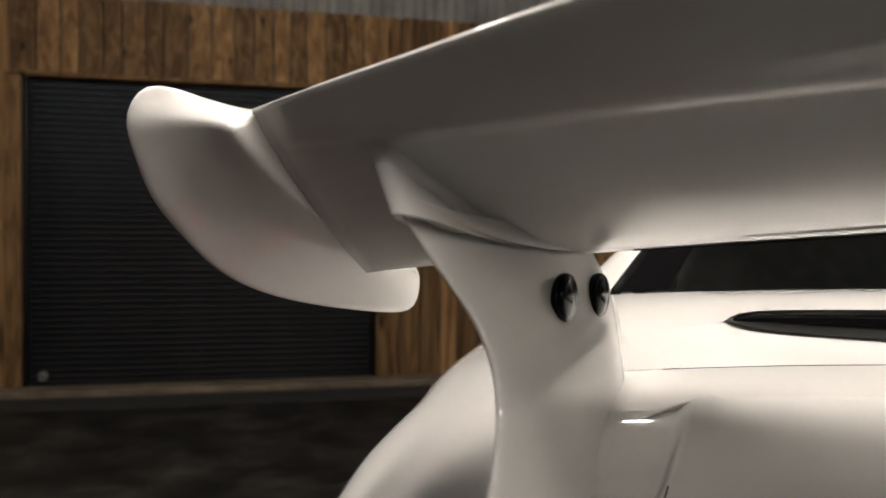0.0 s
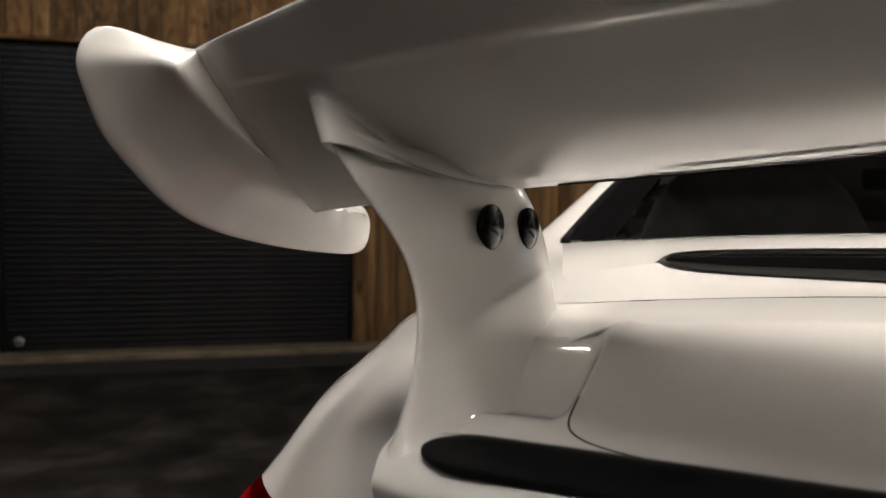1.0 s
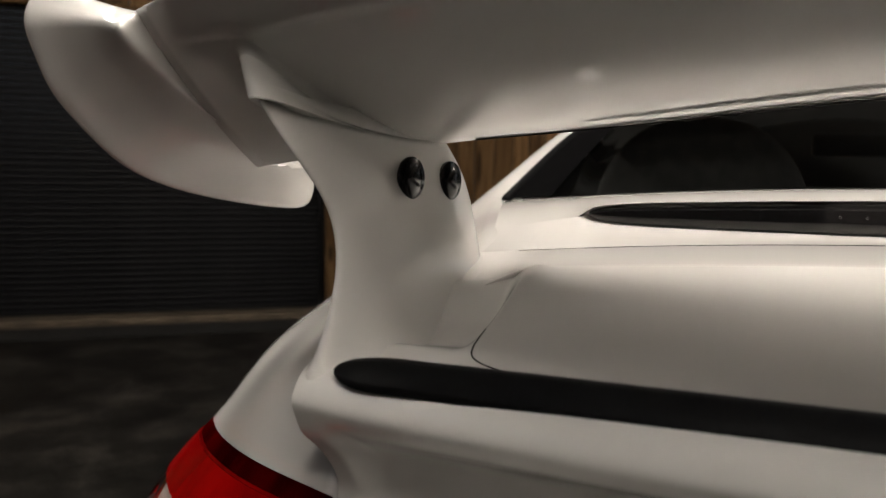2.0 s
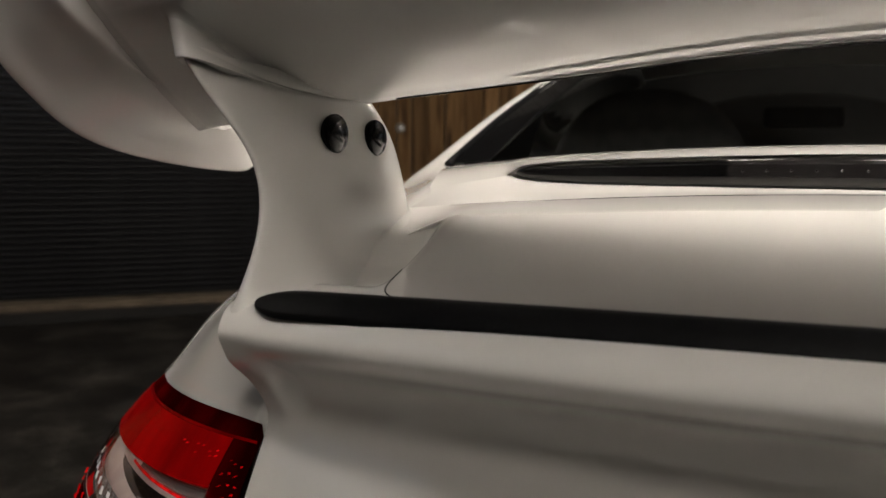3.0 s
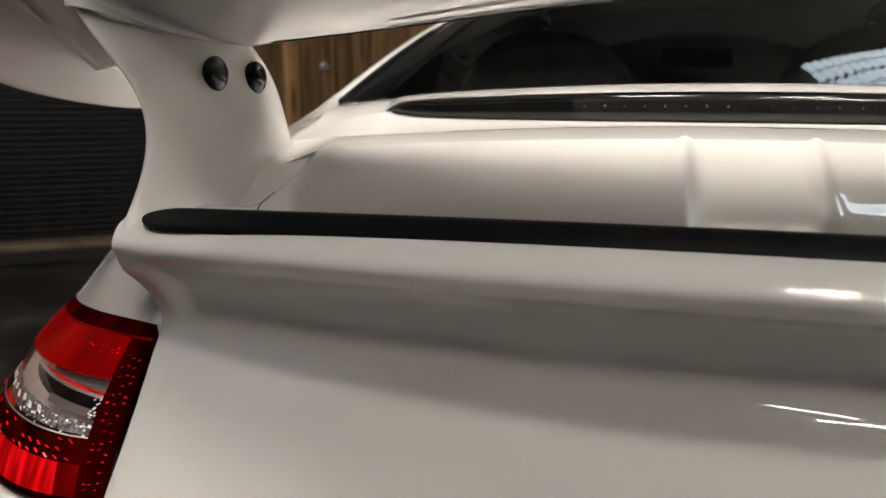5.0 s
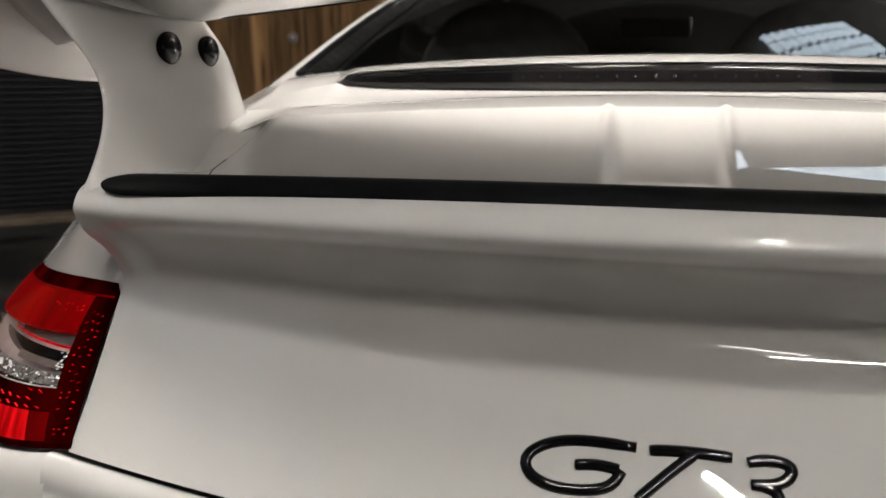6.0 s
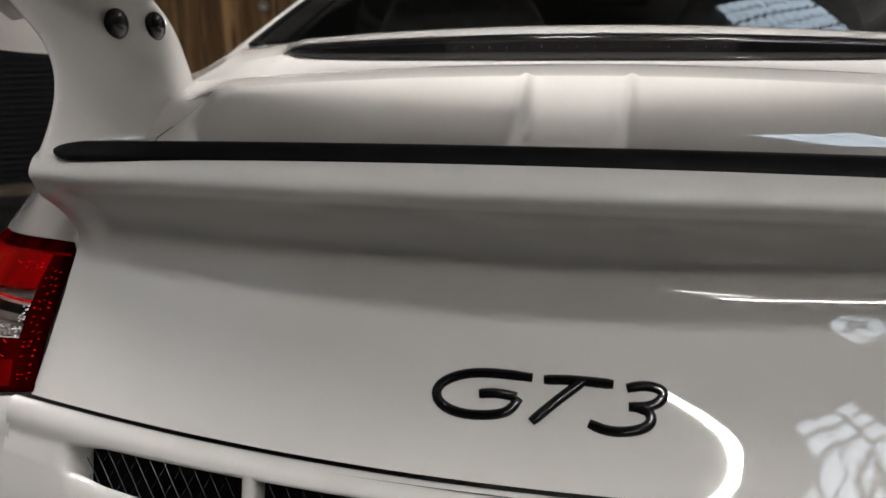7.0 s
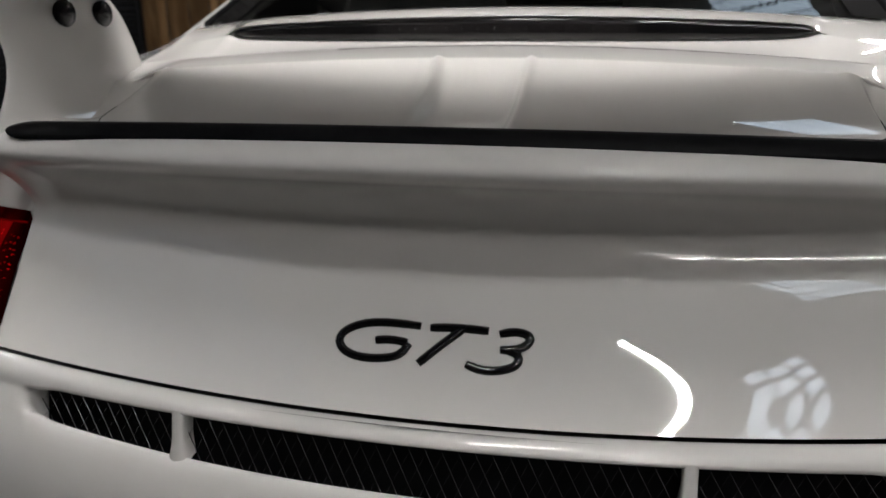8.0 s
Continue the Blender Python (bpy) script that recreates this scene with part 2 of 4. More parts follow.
# roller shutter
shutter = thing("roller_shutter", "closed black steel roller shutter in a timber wall", "door")
shutter.matrix_world = WALL
n = 50
bm = bmesh.new()
h = DOOR_H / n
prof = [(0.0, 0.0), (-0.006, 0.003), (-0.008, h * 0.35), (-0.007, h * 0.7), (-0.003, h * 0.93), (0.003, h * 0.97), (0.006, h)]
rows_mesh([[(x, 0.05 + a, b) for a, b in prof] for x in (DOOR0 + 0.012, DOOR1 - 0.012)], bm)
slat = part("slat", bm, SLAT, shutter)
for k in range(1, n):
    o = new("slat", slat.data)
    o.parent = shutter
    o.location = (0, 0, k * h)
part("guide_rail", box(bmesh.new(), DOOR0, DOOR0 + 0.03, 0.005, 0.055, 0, DOOR_H, 0.004), SLAT, shutter)
part("guide_rail", box(bmesh.new(), DOOR1 - 0.03, DOOR1, 0.005, 0.055, 0, DOOR_H, 0.004), SLAT, shutter)
part("bottom_bar", box(bmesh.new(), DOOR0 + 0.03, DOOR1 - 0.03, 0.02, 0.06, 0.0, 0.05, 0.005), SLAT, shutter)
part("lock", disc(bmesh.new(), (DOOR0 + 0.118, 0.015, 0.12), (0, 1, 0), 0.035, 0.03, 20, 0.006), CHROME, shutter, "small bright steel lock")
structure("sill", box(bmesh.new(), LEFT, RIGHT, -0.16, 0.055, 0, 0.05, 0.012), SILL, "worn pale stone sill along the wall", "sill")

# Flat strip of floor along the sill, darker than the rest.
structure("drain", box(bmesh.new(), LEFT, RIGHT, -0.52, -0.17, 0, 0.006, 0.002), DARK_STRIP, "flat dark strip of floor along the sill", "drain")

# timber cladding
random.seed(4)
x = LEFT
boards = []
for w in (0.13, 0.15, 0.11):
    bm = box(bmesh.new(), 0.004, w - 0.004, 0, 0.022, 0, 1, 0.0)
    bmesh.ops.bevel(bm, geom=[e for e in bm.edges if abs((e.verts[0].co - e.verts[1].co).z) > 0.5], offset=0.006, segments=1, affect="EDGES")
    me = bpy.data.meshes.new("board")
    bm.to_mesh(me)
    bm.free()
    me.materials.append(TIMBER)
    boards.append((w, me))
while x < RIGHT - 0.1:
    w, me = random.choice(boards)
    z0 = DOOR_H if DOOR0 - 0.02 < x + w / 2 < DOOR1 + 0.02 else 0.05
    z1 = 2.57
    o = new("board", me)
    o.parent = wall_north
    o.location, o.scale = (x, random.uniform(0.0, 0.02), z0), (1, 1, z1 - z0)
    x += w
wave = [(LEFT + 0.019 * k, 0.030 + 0.012 * math.sin(k * math.pi / 2)) for k in range(int((RIGHT - LEFT) / 0.019))]
part("wall_sheeting", rows_mesh([[(a, b, z) for a, b in wave] for z in (2.55, HIGH)]), SHEETING, wall_north, "grey corrugated sheeting")
for x0 in (DOOR0 - 0.10, DOOR1):
    part("jamb", box(bmesh.new(), x0, x0 + 0.10, -0.03, 0.06, 0.05, DOOR_H, 0.006), TIMBER, wall_north)
part("lintel", box(bmesh.new(), DOOR0 - 0.1, DOOR1 + 0.1, -0.03, 0.06, DOOR_H, DOOR_H + 0.03, 0.006), TIMBER, wall_north)

# round socket on the cladding
SOCKET_AT = (0.805, 0.0, 1.20)
socket = thing("wall_socket", "small round grey socket on the timber wall", "socket")
socket.matrix_world = WALL @ Matrix.Translation(SOCKET_AT)
part("plate", disc(bmesh.new(), (0, -0.012, 0), (0, 1, 0), 0.035, 0.03, 24, 0.006), PLASTER, socket)
part("cap", disc(bmesh.new(), (0, -0.032, 0), (0, 1, 0), 0.02, 0.012, 20, 0.003), CHROME, socket)

# ceiling lights
def strip_light(x, y, turn, length, wide, material, z=HIGH - 0.25):
    light = thing("strip_light", "white ceiling strip light with a bright tube", "lamp", group="ceiling strip lights")
    light.matrix_world = Matrix.Translation((x, y, z)) @ Matrix.Rotation(radians(turn), 4, "Z")
    part("housing", box(bmesh.new(), -length / 2, length / 2, -0.05, 0.05, 0.035, 0.09, 0.01), PAINT, light)
    part("tube", box(bmesh.new(), -length / 2 + 0.02, length / 2 - 0.02, -wide, wide, 0.0, 0.035, 0.01), material, light)
    for a in (-0.4, 0.4):
        part("hanger", tube(bmesh.new(), [(a * length, 0, 0.09), (a * length, 0, HIGH - z)], 0.004), CHROME, light)
    return light


# Tubes over the deck and the left fender are added to brighten them.
for x, y, turn, length, wide, material in ((0.48, -1.28, 40, 0.50, 0.014, BRIGHT_TUBE), (0.9, -4.1, 72, 1.4, 0.03, OLD_TUBE), (1.4, -2.6, 20, 1.4, 0.012, NEW_TUBE), (0.25, 0.06, 38, 1.5, 0.032, NEW_TUBE), (-1.1, 0.55, 38, 1.0, 0.030, NEW_TUBE), (2.9, 6.8, 38, 1.6, 0.035, TUBE), (3.0, 0.4, 38, 1.0, 0.035, OLD_TUBE), (-2.6, 1.2, 38, 1.0, 0.035, NEW_TUBE)):
    strip_light(x, y, turn, length, wide, material)


# added upright lamp on a stand ahead of the car, unseen, for pylon streaks
stand = thing("added_floor_lamp", "added tall upright strip lamp on a dark stand, out of view", "lamp", (2.95, 7.0, 0))
part("base", disc(bmesh.new(), (0, 0, 0.02), (0, 0, 1), 0.22, 0.04, 32, 0.01), DARK, stand)
part("pole", tube(bmesh.new(), [(0, 0.05, 0.03), (0, 0.05, 2.6)], 0.02, 12), DARK, stand)
part("tube", tube(bmesh.new(), [(0, 0, 1.15), (0, 0, 2.55)], 0.028, 12), NEW_TUBE, stand)


def rooflight(x, y, turn, wide, deep, material):
    """A panel of corrugated translucent sheet in the ceiling, lit by the sky."""
    light = thing("rooflight", "pale daylit corrugated rooflight panel in the roof", "rooflight", group="rooflights")
    light.matrix_world = Matrix.Translation((x, y, HIGH - 0.03)) @ Matrix.Rotation(radians(turn), 4, "Z")
    rows, cols = int(deep / 0.11), int(wide / 0.075)
    for i in range(rows):
        z = 0.006 * (i % 2)
        sheet = [[((k / (cols * 4) - 0.5) * wide + 0.02 * (i % 2), (i + e) / rows * deep - deep / 2, z + 0.014 * math.sin(k * math.pi / 2)) for k in range(cols * 4 + 1)] for e in (0.08, 0.92)]
        part("sheet", rows_mesh(sheet, None, keep=lambda a, j: j % 4 != 3), material, light)


for x, y, turn, wide, deep, material in ((1.25, -1.32, 52, 0.50, 0.40, BRIGHT_DAY), (1.20, 4.0, 38, 0.8, 0.7, DAY), (-2.6, -1.0, 38, 1.8, 2.0, DULL_DAY)):
    rooflight(x, y, turn, wide, deep, material)


# ---- the car ----
car = thing("car", "white sports car with a tall rear wing", "car")
XL, HOOD, CHANNEL = 0.462, 0.384, 0.045

# rear face of the engine lid with the lip, from the bottom edge up: centre and end sections
CENTRE = [(0.1265, 0.704), (0.1800, 0.757), (0.2190, 0.806), (0.236, 0.838), (0.228, 0.868), (0.203, 0.888), (0.170, 0.902), (0.151, 0.911), (0.145, 0.920), (0.150, 0.9285), (0.162, 0.935), (0.205, 0.943)]
END = [(0.165, 0.719), (0.208, 0.772), (0.245, 0.822), (0.262, 0.843), (0.256, 0.866), (0.238, 0.882), (0.217, 0.895), (0.206, 0.904), (0.202, 0.913), (0.205, 0.921), (0.213, 0.929), (0.235, 0.934)]


def lid_rear(x):
    q = (x / XL) ** 2
    k = step(0.428, 0.450, abs(x))
    # towards its ends the hollow under the lip is filled by a bracket
    fill = [0, 0, 0, 0.006, 0.013, 0.012, 0.006, 0, 0, 0, 0, 0]
    return [(x, a + (c - a) * q - f * k, b + (d - b) * q) for (a, b), (c, d), f in zip(CENTRE, END, fill)]


def edge_y(x):
    q = min((x / HOOD) ** 2, 1.35)
    return 0.4588 - 0.0721 * q + 0.0189 * q * q


def edge_z(x):
    return 0.9847 - 0.0112 * (x / HOOD) ** 2


def lip_front(x):
    q = (x / XL) ** 2
    return 0.205 + 0.030 * q, 0.943 - 0.009 * q


def deck(x, s):
    """The top of the lid from the lip (s = 0) to the front edge of the air scoops (s = 1)."""
    y0, z0 = lip_front(x)
    y1, z1 = edge_y(x), edge_z(x)
    y = y0 + (y1 - y0) * s
    a = abs(x)
    # the hood rises in a hollow curve from the foot of the lip to its front edge
    foot = 0.931 + (z0 - 0.931) * (1 - step(0.0, 0.14, s))
    bend = 2.2 - 0.8 * step(0.10, HOOD, a)
    hood = foot + (z1 - foot) * max(0.0, (s - 0.10) / 0.90) ** bend
    # shallow valley between the two hoods, with a rolled rim on either side
    valley = hood - 0.010 * math.sin(math.pi * min(1.0, s) ** 1.6)
    k = step(CHANNEL - 0.006, CHANNEL + 0.008, a)
    z = valley + (hood - valley) * k
    z += 0.004 * step(0.25, 1.0, s) * math.exp(-(((a - CHANNEL - 0.009) / 0.006) ** 2))
    # low gutter between the hoods and the pylons
    out = step(HOOD - 0.002, HOOD + 0.012, a)
    z += 0.003 * s**3 * math.exp(-(((a - HOOD + 0.010) / 0.007) ** 2))
    z -= out * 0.020 * step(0.25, 0.6, s) * (1 - 0.6 * step(0.75, 1.0, s))
    return (x, y, z)


ends = np.r_[np.linspace(0.40, 0.425, 5), np.linspace(0.428, XL, 14)]
xs = np.r_[-ends[::-1], np.linspace(-0.37, 0.37, 41), ends]
lid = part("engine_lid", rows_mesh([spline(lid_rear(x), 90) for x in xs]), PAINT, car)
half = np.r_[np.linspace(0, 0.042, 8), np.linspace(0.045, 0.085, 24), np.linspace(0.095, 0.355, 24), np.linspace(0.36, 0.404, 26), np.linspace(0.41, XL, 8)]
xs = np.r_[-half[:0:-1], half]
ss = np.r_[np.linspace(0, 0.12, 12), np.linspace(0.15, 0.9, 30), np.linspace(0.92, 1.0, 10)]
part("lid_top", rows_mesh([[deck(x, s) for s in ss] for x in xs]), PAINT, lid)
for sx in (-1, 1):
    wall = [(sx * XL, y, z) for _, y, z in spline(lid_rear(XL), 60)]
    part("lid_side", rows_mesh([wall, [(x, y + 0.06, z) for x, y, z in wall]]), PAINT, lid)
    # joint along the foot of the hood
    path = [deck(sx * a, v) for a, v in spline([(0.3835, 0.48), (0.383, 0.38), (0.380, 0.28), (0.368, 0.20), (0.34, 0.15), (0.28, 0.125), (0.18, 0.12), (0.06, 0.12)], 50)]
    part("hood_joint", tube(bmesh.new(), path, 0.0006, 6), RUBBER, lid)

# rubber strip on the lip
rows = []
for x in 0.436 * np.sin(np.linspace(-math.pi / 2, math.pi / 2, 140)):
    q = (x / XL) ** 2
    taper = min(1, math.sqrt(max(0.0, 1 - max(0, (abs(x) - 0.405) / 0.031) ** 2))) * 0.97 + 0.03
    ya, za, yb, zb = 0.1724 + 0.027 * q, 0.9373 - 0.0061 * q - 0.0015 * q * q, 0.188 + 0.0306 * q, 0.9493 - 0.009 * q
    ym, zm = (ya + yb) / 2, (za + zb) / 2
    dy, dz = (yb - ya) / 2 * taper, (zb - za) / 2 * taper
    sec = [(-1.0, -1.7, 0), (-1.0, -1.0, 0), (-0.85, -0.75, -0.0006), (0.7, 0.8, -0.0006), (1.0, 1.0, 0), (1.25, 1.0, 0.002), (1.6, 0.7, 0.006), (1.7, -1.6, 0.008)]
    rows.append([(x, ym + dy * a + h * taper, zm + dz * b) for a, b, h in sec])
part("rubber_strip", rows_mesh(rows, None, True, True), RUBBER, lid, "matt black rubber strip along the lip")

# side of the body, a skin over nine rails
# each rail runs from the tail forwards: across, along, up
# top edge, along lid, window and roof
ROOF_RAIL = [(-0.464, 0.252, 0.838), (-0.464, 0.31, 0.885), (-0.44, 0.39, 0.955), (-0.45, 0.5, 0.98), (-0.478, 0.61, 0.992), (-0.53, 0.8, 1.008), (-0.512, 1, 1.08), (-0.47, 1.4, 1.205), (-0.46, 1.9, 1.258), (-0.47, 2.35, 1.245), (-0.6, 3, 0.97), (-0.55, 3.7, 0.84), (-0.5, 4.2, 0.66), (-0.4, 4.42, 0.5)]
# just outside it
PILLAR_TOP = [(-0.5, 0.272, 0.834), (-0.5, 0.33, 0.878), (-0.49, 0.41, 0.938), (-0.51, 0.52, 0.965), (-0.525, 0.63, 0.978), (-0.565, 0.8, 0.997), (-0.555, 1, 1.068), (-0.525, 1.4, 1.18), (-0.54, 1.9, 1.225), (-0.55, 2.35, 1.21), (-0.64, 3, 0.955), (-0.6, 3.7, 0.85), (-0.56, 4.2, 0.68), (-0.45, 4.41, 0.5)]
# down the pillar
PILLAR = [(-0.56, 0.31, 0.825), (-0.57, 0.37, 0.862), (-0.56, 0.455, 0.908), (-0.57, 0.57, 0.94), (-0.58, 0.66, 0.955), (-0.61, 0.81, 0.965), (-0.6, 1, 1.01), (-0.575, 1.4, 1.1), (-0.6, 1.9, 1.12), (-0.61, 2.35, 1.11), (-0.68, 3, 0.94), (-0.66, 3.7, 0.865), (-0.62, 4.18, 0.69), (-0.5, 4.39, 0.49)]
# foot of the side glass
WAIST = [(-0.63, 0.366, 0.812), (-0.64, 0.43, 0.84), (-0.64, 0.51, 0.876), (-0.65, 0.63, 0.905), (-0.66, 0.71, 0.92), (-0.68, 0.84, 0.93), (-0.66, 1, 0.96), (-0.64, 1.4, 0.98), (-0.66, 1.9, 0.97), (-0.67, 2.35, 0.96), (-0.72, 3, 0.92), (-0.72, 3.7, 0.865), (-0.68, 4.15, 0.68), (-0.55, 4.36, 0.48)]
# shoulder
SHOULDER = [(-0.69, 0.424, 0.8), (-0.7, 0.49, 0.82), (-0.71, 0.57, 0.848), (-0.72, 0.7, 0.875), (-0.73, 0.77, 0.888), (-0.745, 0.88, 0.9), (-0.73, 1.02, 0.925), (-0.72, 1.4, 0.935), (-0.74, 1.9, 0.92), (-0.74, 2.35, 0.91), (-0.76, 3, 0.89), (-0.78, 3.7, 0.85), (-0.73, 4.12, 0.65), (-0.6, 4.33, 0.46)]
# haunch
HAUNCH = [(-0.738, 0.482, 0.79), (-0.75, 0.56, 0.795), (-0.765, 0.64, 0.81), (-0.78, 0.78, 0.83), (-0.79, 0.84, 0.843), (-0.805, 0.94, 0.853), (-0.8, 1.05, 0.875), (-0.8, 1.4, 0.88), (-0.8, 1.9, 0.87), (-0.79, 2.35, 0.86), (-0.8, 3, 0.84), (-0.82, 3.7, 0.8), (-0.77, 4.1, 0.6), (-0.65, 4.29, 0.44)]
# upper flank
FLANK_TOP = [(-0.785, 0.56, 0.755), (-0.8, 0.63, 0.74), (-0.815, 0.72, 0.74), (-0.835, 0.86, 0.75), (-0.845, 0.92, 0.76), (-0.855, 1, 0.77), (-0.855, 1.08, 0.79), (-0.86, 1.4, 0.79), (-0.84, 1.9, 0.78), (-0.83, 2.35, 0.77), (-0.83, 3, 0.75), (-0.85, 3.7, 0.72), (-0.79, 4.1, 0.53), (-0.69, 4.25, 0.41)]
# flank
FLANK = [(-0.83, 0.62, 0.68), (-0.84, 0.68, 0.66), (-0.855, 0.78, 0.64), (-0.87, 0.92, 0.64), (-0.88, 0.98, 0.65), (-0.89, 1.05, 0.65), (-0.895, 1.1, 0.66), (-0.89, 1.4, 0.66), (-0.86, 1.9, 0.65), (-0.85, 2.35, 0.64), (-0.85, 3, 0.63), (-0.87, 3.7, 0.6), (-0.8, 4.1, 0.47), (-0.72, 4.22, 0.38)]
# lower flank
FLANK_LOW = [(-0.85, 0.66, 0.5), (-0.855, 0.7, 0.5), (-0.865, 0.8, 0.5), (-0.88, 0.95, 0.5), (-0.89, 1, 0.5), (-0.9, 1.05, 0.5), (-0.905, 1.1, 0.5), (-0.89, 1.4, 0.5), (-0.86, 1.9, 0.5), (-0.85, 2.35, 0.5), (-0.85, 3, 0.5), (-0.87, 3.7, 0.45), (-0.8, 4.1, 0.4), (-0.74, 4.2, 0.34)]
SIDE = [list(row) for row in zip(ROOF_RAIL, PILLAR_TOP, PILLAR, WAIST, SHOULDER, HAUNCH, FLANK_TOP, FLANK, FLANK_LOW)]
SIDE = [[(x - (0.004 if 1 <= i <= 6 and 2 <= j <= 6 else 0), y, z + (0.012 if 1 <= i <= 6 and 2 <= j <= 6 else 0)) for j, (x, y, z) in enumerate(r)] for i, r in enumerate(SIDE)]
side = np.array([[*r, (r[-1][0] + 0.03, r[-1][1], 0.18)] for r in SIDE])
NU, NV = 46, 92
fine = refine(side, NU, NV)
tuck = np.array([p + np.array((0.03, 0.0, -0.007) if 0.36 < p[1] < 0.82 else (0.003, 0.0, -0.03)) for p in fine[:, 0]])
skin = np.concatenate([tuck[:, None], fine], axis=1)

# upper panel between scoops and rear window, with the third brake light
BORDER = fine[:, 0]


def border(y):
    return np.array((np.interp(y, BORDER[:, 1], BORDER[:, 0]), y, np.interp(y, BORDER[:, 1], BORDER[:, 2])))


NX = 121


def cross(y0, y1, z0, zp=2.0, yp=2.0, count=NX):
    """A row across the car: (y0, z0) on the centre line, out to the side panels at y1."""
    e = border(y1)
    return [(-e[0] * a, y0 + (y1 - y0) * abs(a) ** yp, z0 + (e[2] - z0) * abs(a) ** zp) for a in np.linspace(-1, 1, count)]


def edge_row(a):
    x = 0.44 * a
    b = border(0.388)
    k = step(0.86, 1.0, abs(a))
    return (x, edge_y(x) * (1 - k) + b[1] * k, edge_z(x) * (1 - k) + b[2] * k)


scoop_edge = [edge_row(a) for a in np.linspace(-1, 1, NX)]
gap_rear = cross(0.566, 0.470, 0.9916)
gap_front = cross(0.5682, 0.4722, 0.9921)


def bar_half(x, half=0.378):
    """Middle height and half height of the brake light at x."""
    k = min(abs(x) / half, 1.0)
    up, low = 1.0265 - 0.012 * k * k, 0.9955 + 0.003 * k**6
    return (up + low) / 2, max((up - low) / 2 * math.sqrt(max(0.0, 1 - k**24)), 0.0006)


def bar_edge(sign):
    rows, e = [], border(0.59)
    for a in np.linspace(-1, 1, NX):
        x = -e[0] * a
        mid, hh = bar_half(x, 0.384)
        k = step(0.37, abs(e[0]), abs(x))
        on = 1 - step(0.380, 0.392, abs(x))
        dent = math.exp(-((abs(x) - 0.400) / 0.022) ** 2)
        z = mid * (1 - k) + e[2] * k + sign * (hh + 0.0008) * on * (1 - k)
        rows.append((x, 0.5915 + sign * 0.0005 * on + 0.007 * dent, z - 0.002 * dent))
    return rows


bar_low, bar_high = bar_edge(-1), bar_edge(1)
part("lid_flange", rows_mesh(refine([[tuple(np.array(p) + (0, 0.004, -0.022)) for p in scoop_edge], [tuple(np.array(p) + (0, 0.0035, -0.004)) for p in scoop_edge], [tuple(np.array(p) + (0, -0.0008, -0.0008)) for p in scoop_edge], [tuple(np.array(p) + (0, 0.003, 0.0004)) for p in scoop_edge], [tuple((np.array(p) + np.array(q)) / 2 + (0, 0, 0.0012)) for p, q in zip(scoop_edge, gap_rear)], gap_rear], NX, 16)), PAINT, lid)
bm = rows_mesh([[tuple(np.array(p) - (0, 0.001, 0.002)) for p in gap_rear], [tuple(np.array(p) + (0, 0.001, -0.002)) for p in gap_front]])
part("panel_gap", bm, DARK, lid)
base = [(0.53 * a, 0.72 + 0.08 * a * a, 1.036 - 0.028 * a * a) for a in np.linspace(-1, 1, NX)]
deck_panel = part("rear_deck", rows_mesh(refine([gap_front, [tuple(np.array(p) * 0.45 + np.array(q) * 0.55 - (0, 0, 0.001)) for p, q in zip(gap_front, bar_low)], bar_low], NX, 12)), PAINT, car)
part("upper_deck", rows_mesh(refine([bar_high, [tuple(np.array(p) * 0.5 + np.array(q) * 0.5 + (0, 0, 0.004)) for p, q in zip(bar_high, base)], base], NX, 12)), PAINT, deck_panel)
part("recess", rows_mesh([bar_low, [tuple(np.array(p) + (0, 0.012, 0.0002)) for p in bar_low], [tuple(np.array(p) + (0, 0.012, -0.0002)) for p in bar_high], bar_high]), PAINT, deck_panel)


def bar_section(x, half, depth=0.012):
    mid, hh = bar_half(x, half)
    k = abs(x) / half
    y = 0.5965 + 0.003 * k * k
    return list(spline([(x, y + depth, mid - hh * 1.02), (x, y + 0.001, mid - hh), (x, y - 0.003, mid - hh * 0.75), (x, y - 0.004, mid), (x, y - 0.003, mid + hh * 0.7), (x, y + 0.002, mid + hh * 0.98), (x, y + depth, mid + hh * 1.02)], 19))


xs = 0.3775 * np.sin(np.linspace(-math.pi / 2, math.pi / 2, 130))
brake = part("third_brake_light", rows_mesh([bar_section(x, 0.378) for x in xs], None, True, True), GLOSS_BLACK, car, "slim black third brake light with smoked lens")
lens = part("lens", rows_mesh([[(x, y - 0.0008, z) for x, y, z in bar_section(x, 0.378)[2:16]] for x in np.linspace(-0.17, 0.17, 40)]), SMOKE, brake, "smoked lens with small diodes behind")
for k in range(16):
    x = -0.1575 + 0.021 * k
    mid, hh = bar_half(x, 0.378)
    part("diode", disc(bmesh.new(), (x, 0.5912, mid + 0.001), (0, -1, 0), 0.0014, 0.0010, 10), DIODE, lens)


# badge: three raised characters on the lid
def lid_at(x, z):
    """Place, upward direction and outward normal on the lid's rear face."""
    q = spline(lid_rear(x), 120)
    q = q[: int(np.argmax(q[:, 2] > 0.81))]
    f = lambda v: np.array([np.interp(v, q[:, 2], q[:, k]) for k in range(3)])
    d = f(z + 0.004) - f(z - 0.004)
    d = d / np.linalg.norm(d)
    return f(z), d, np.array((0, -d[2], d[1]))


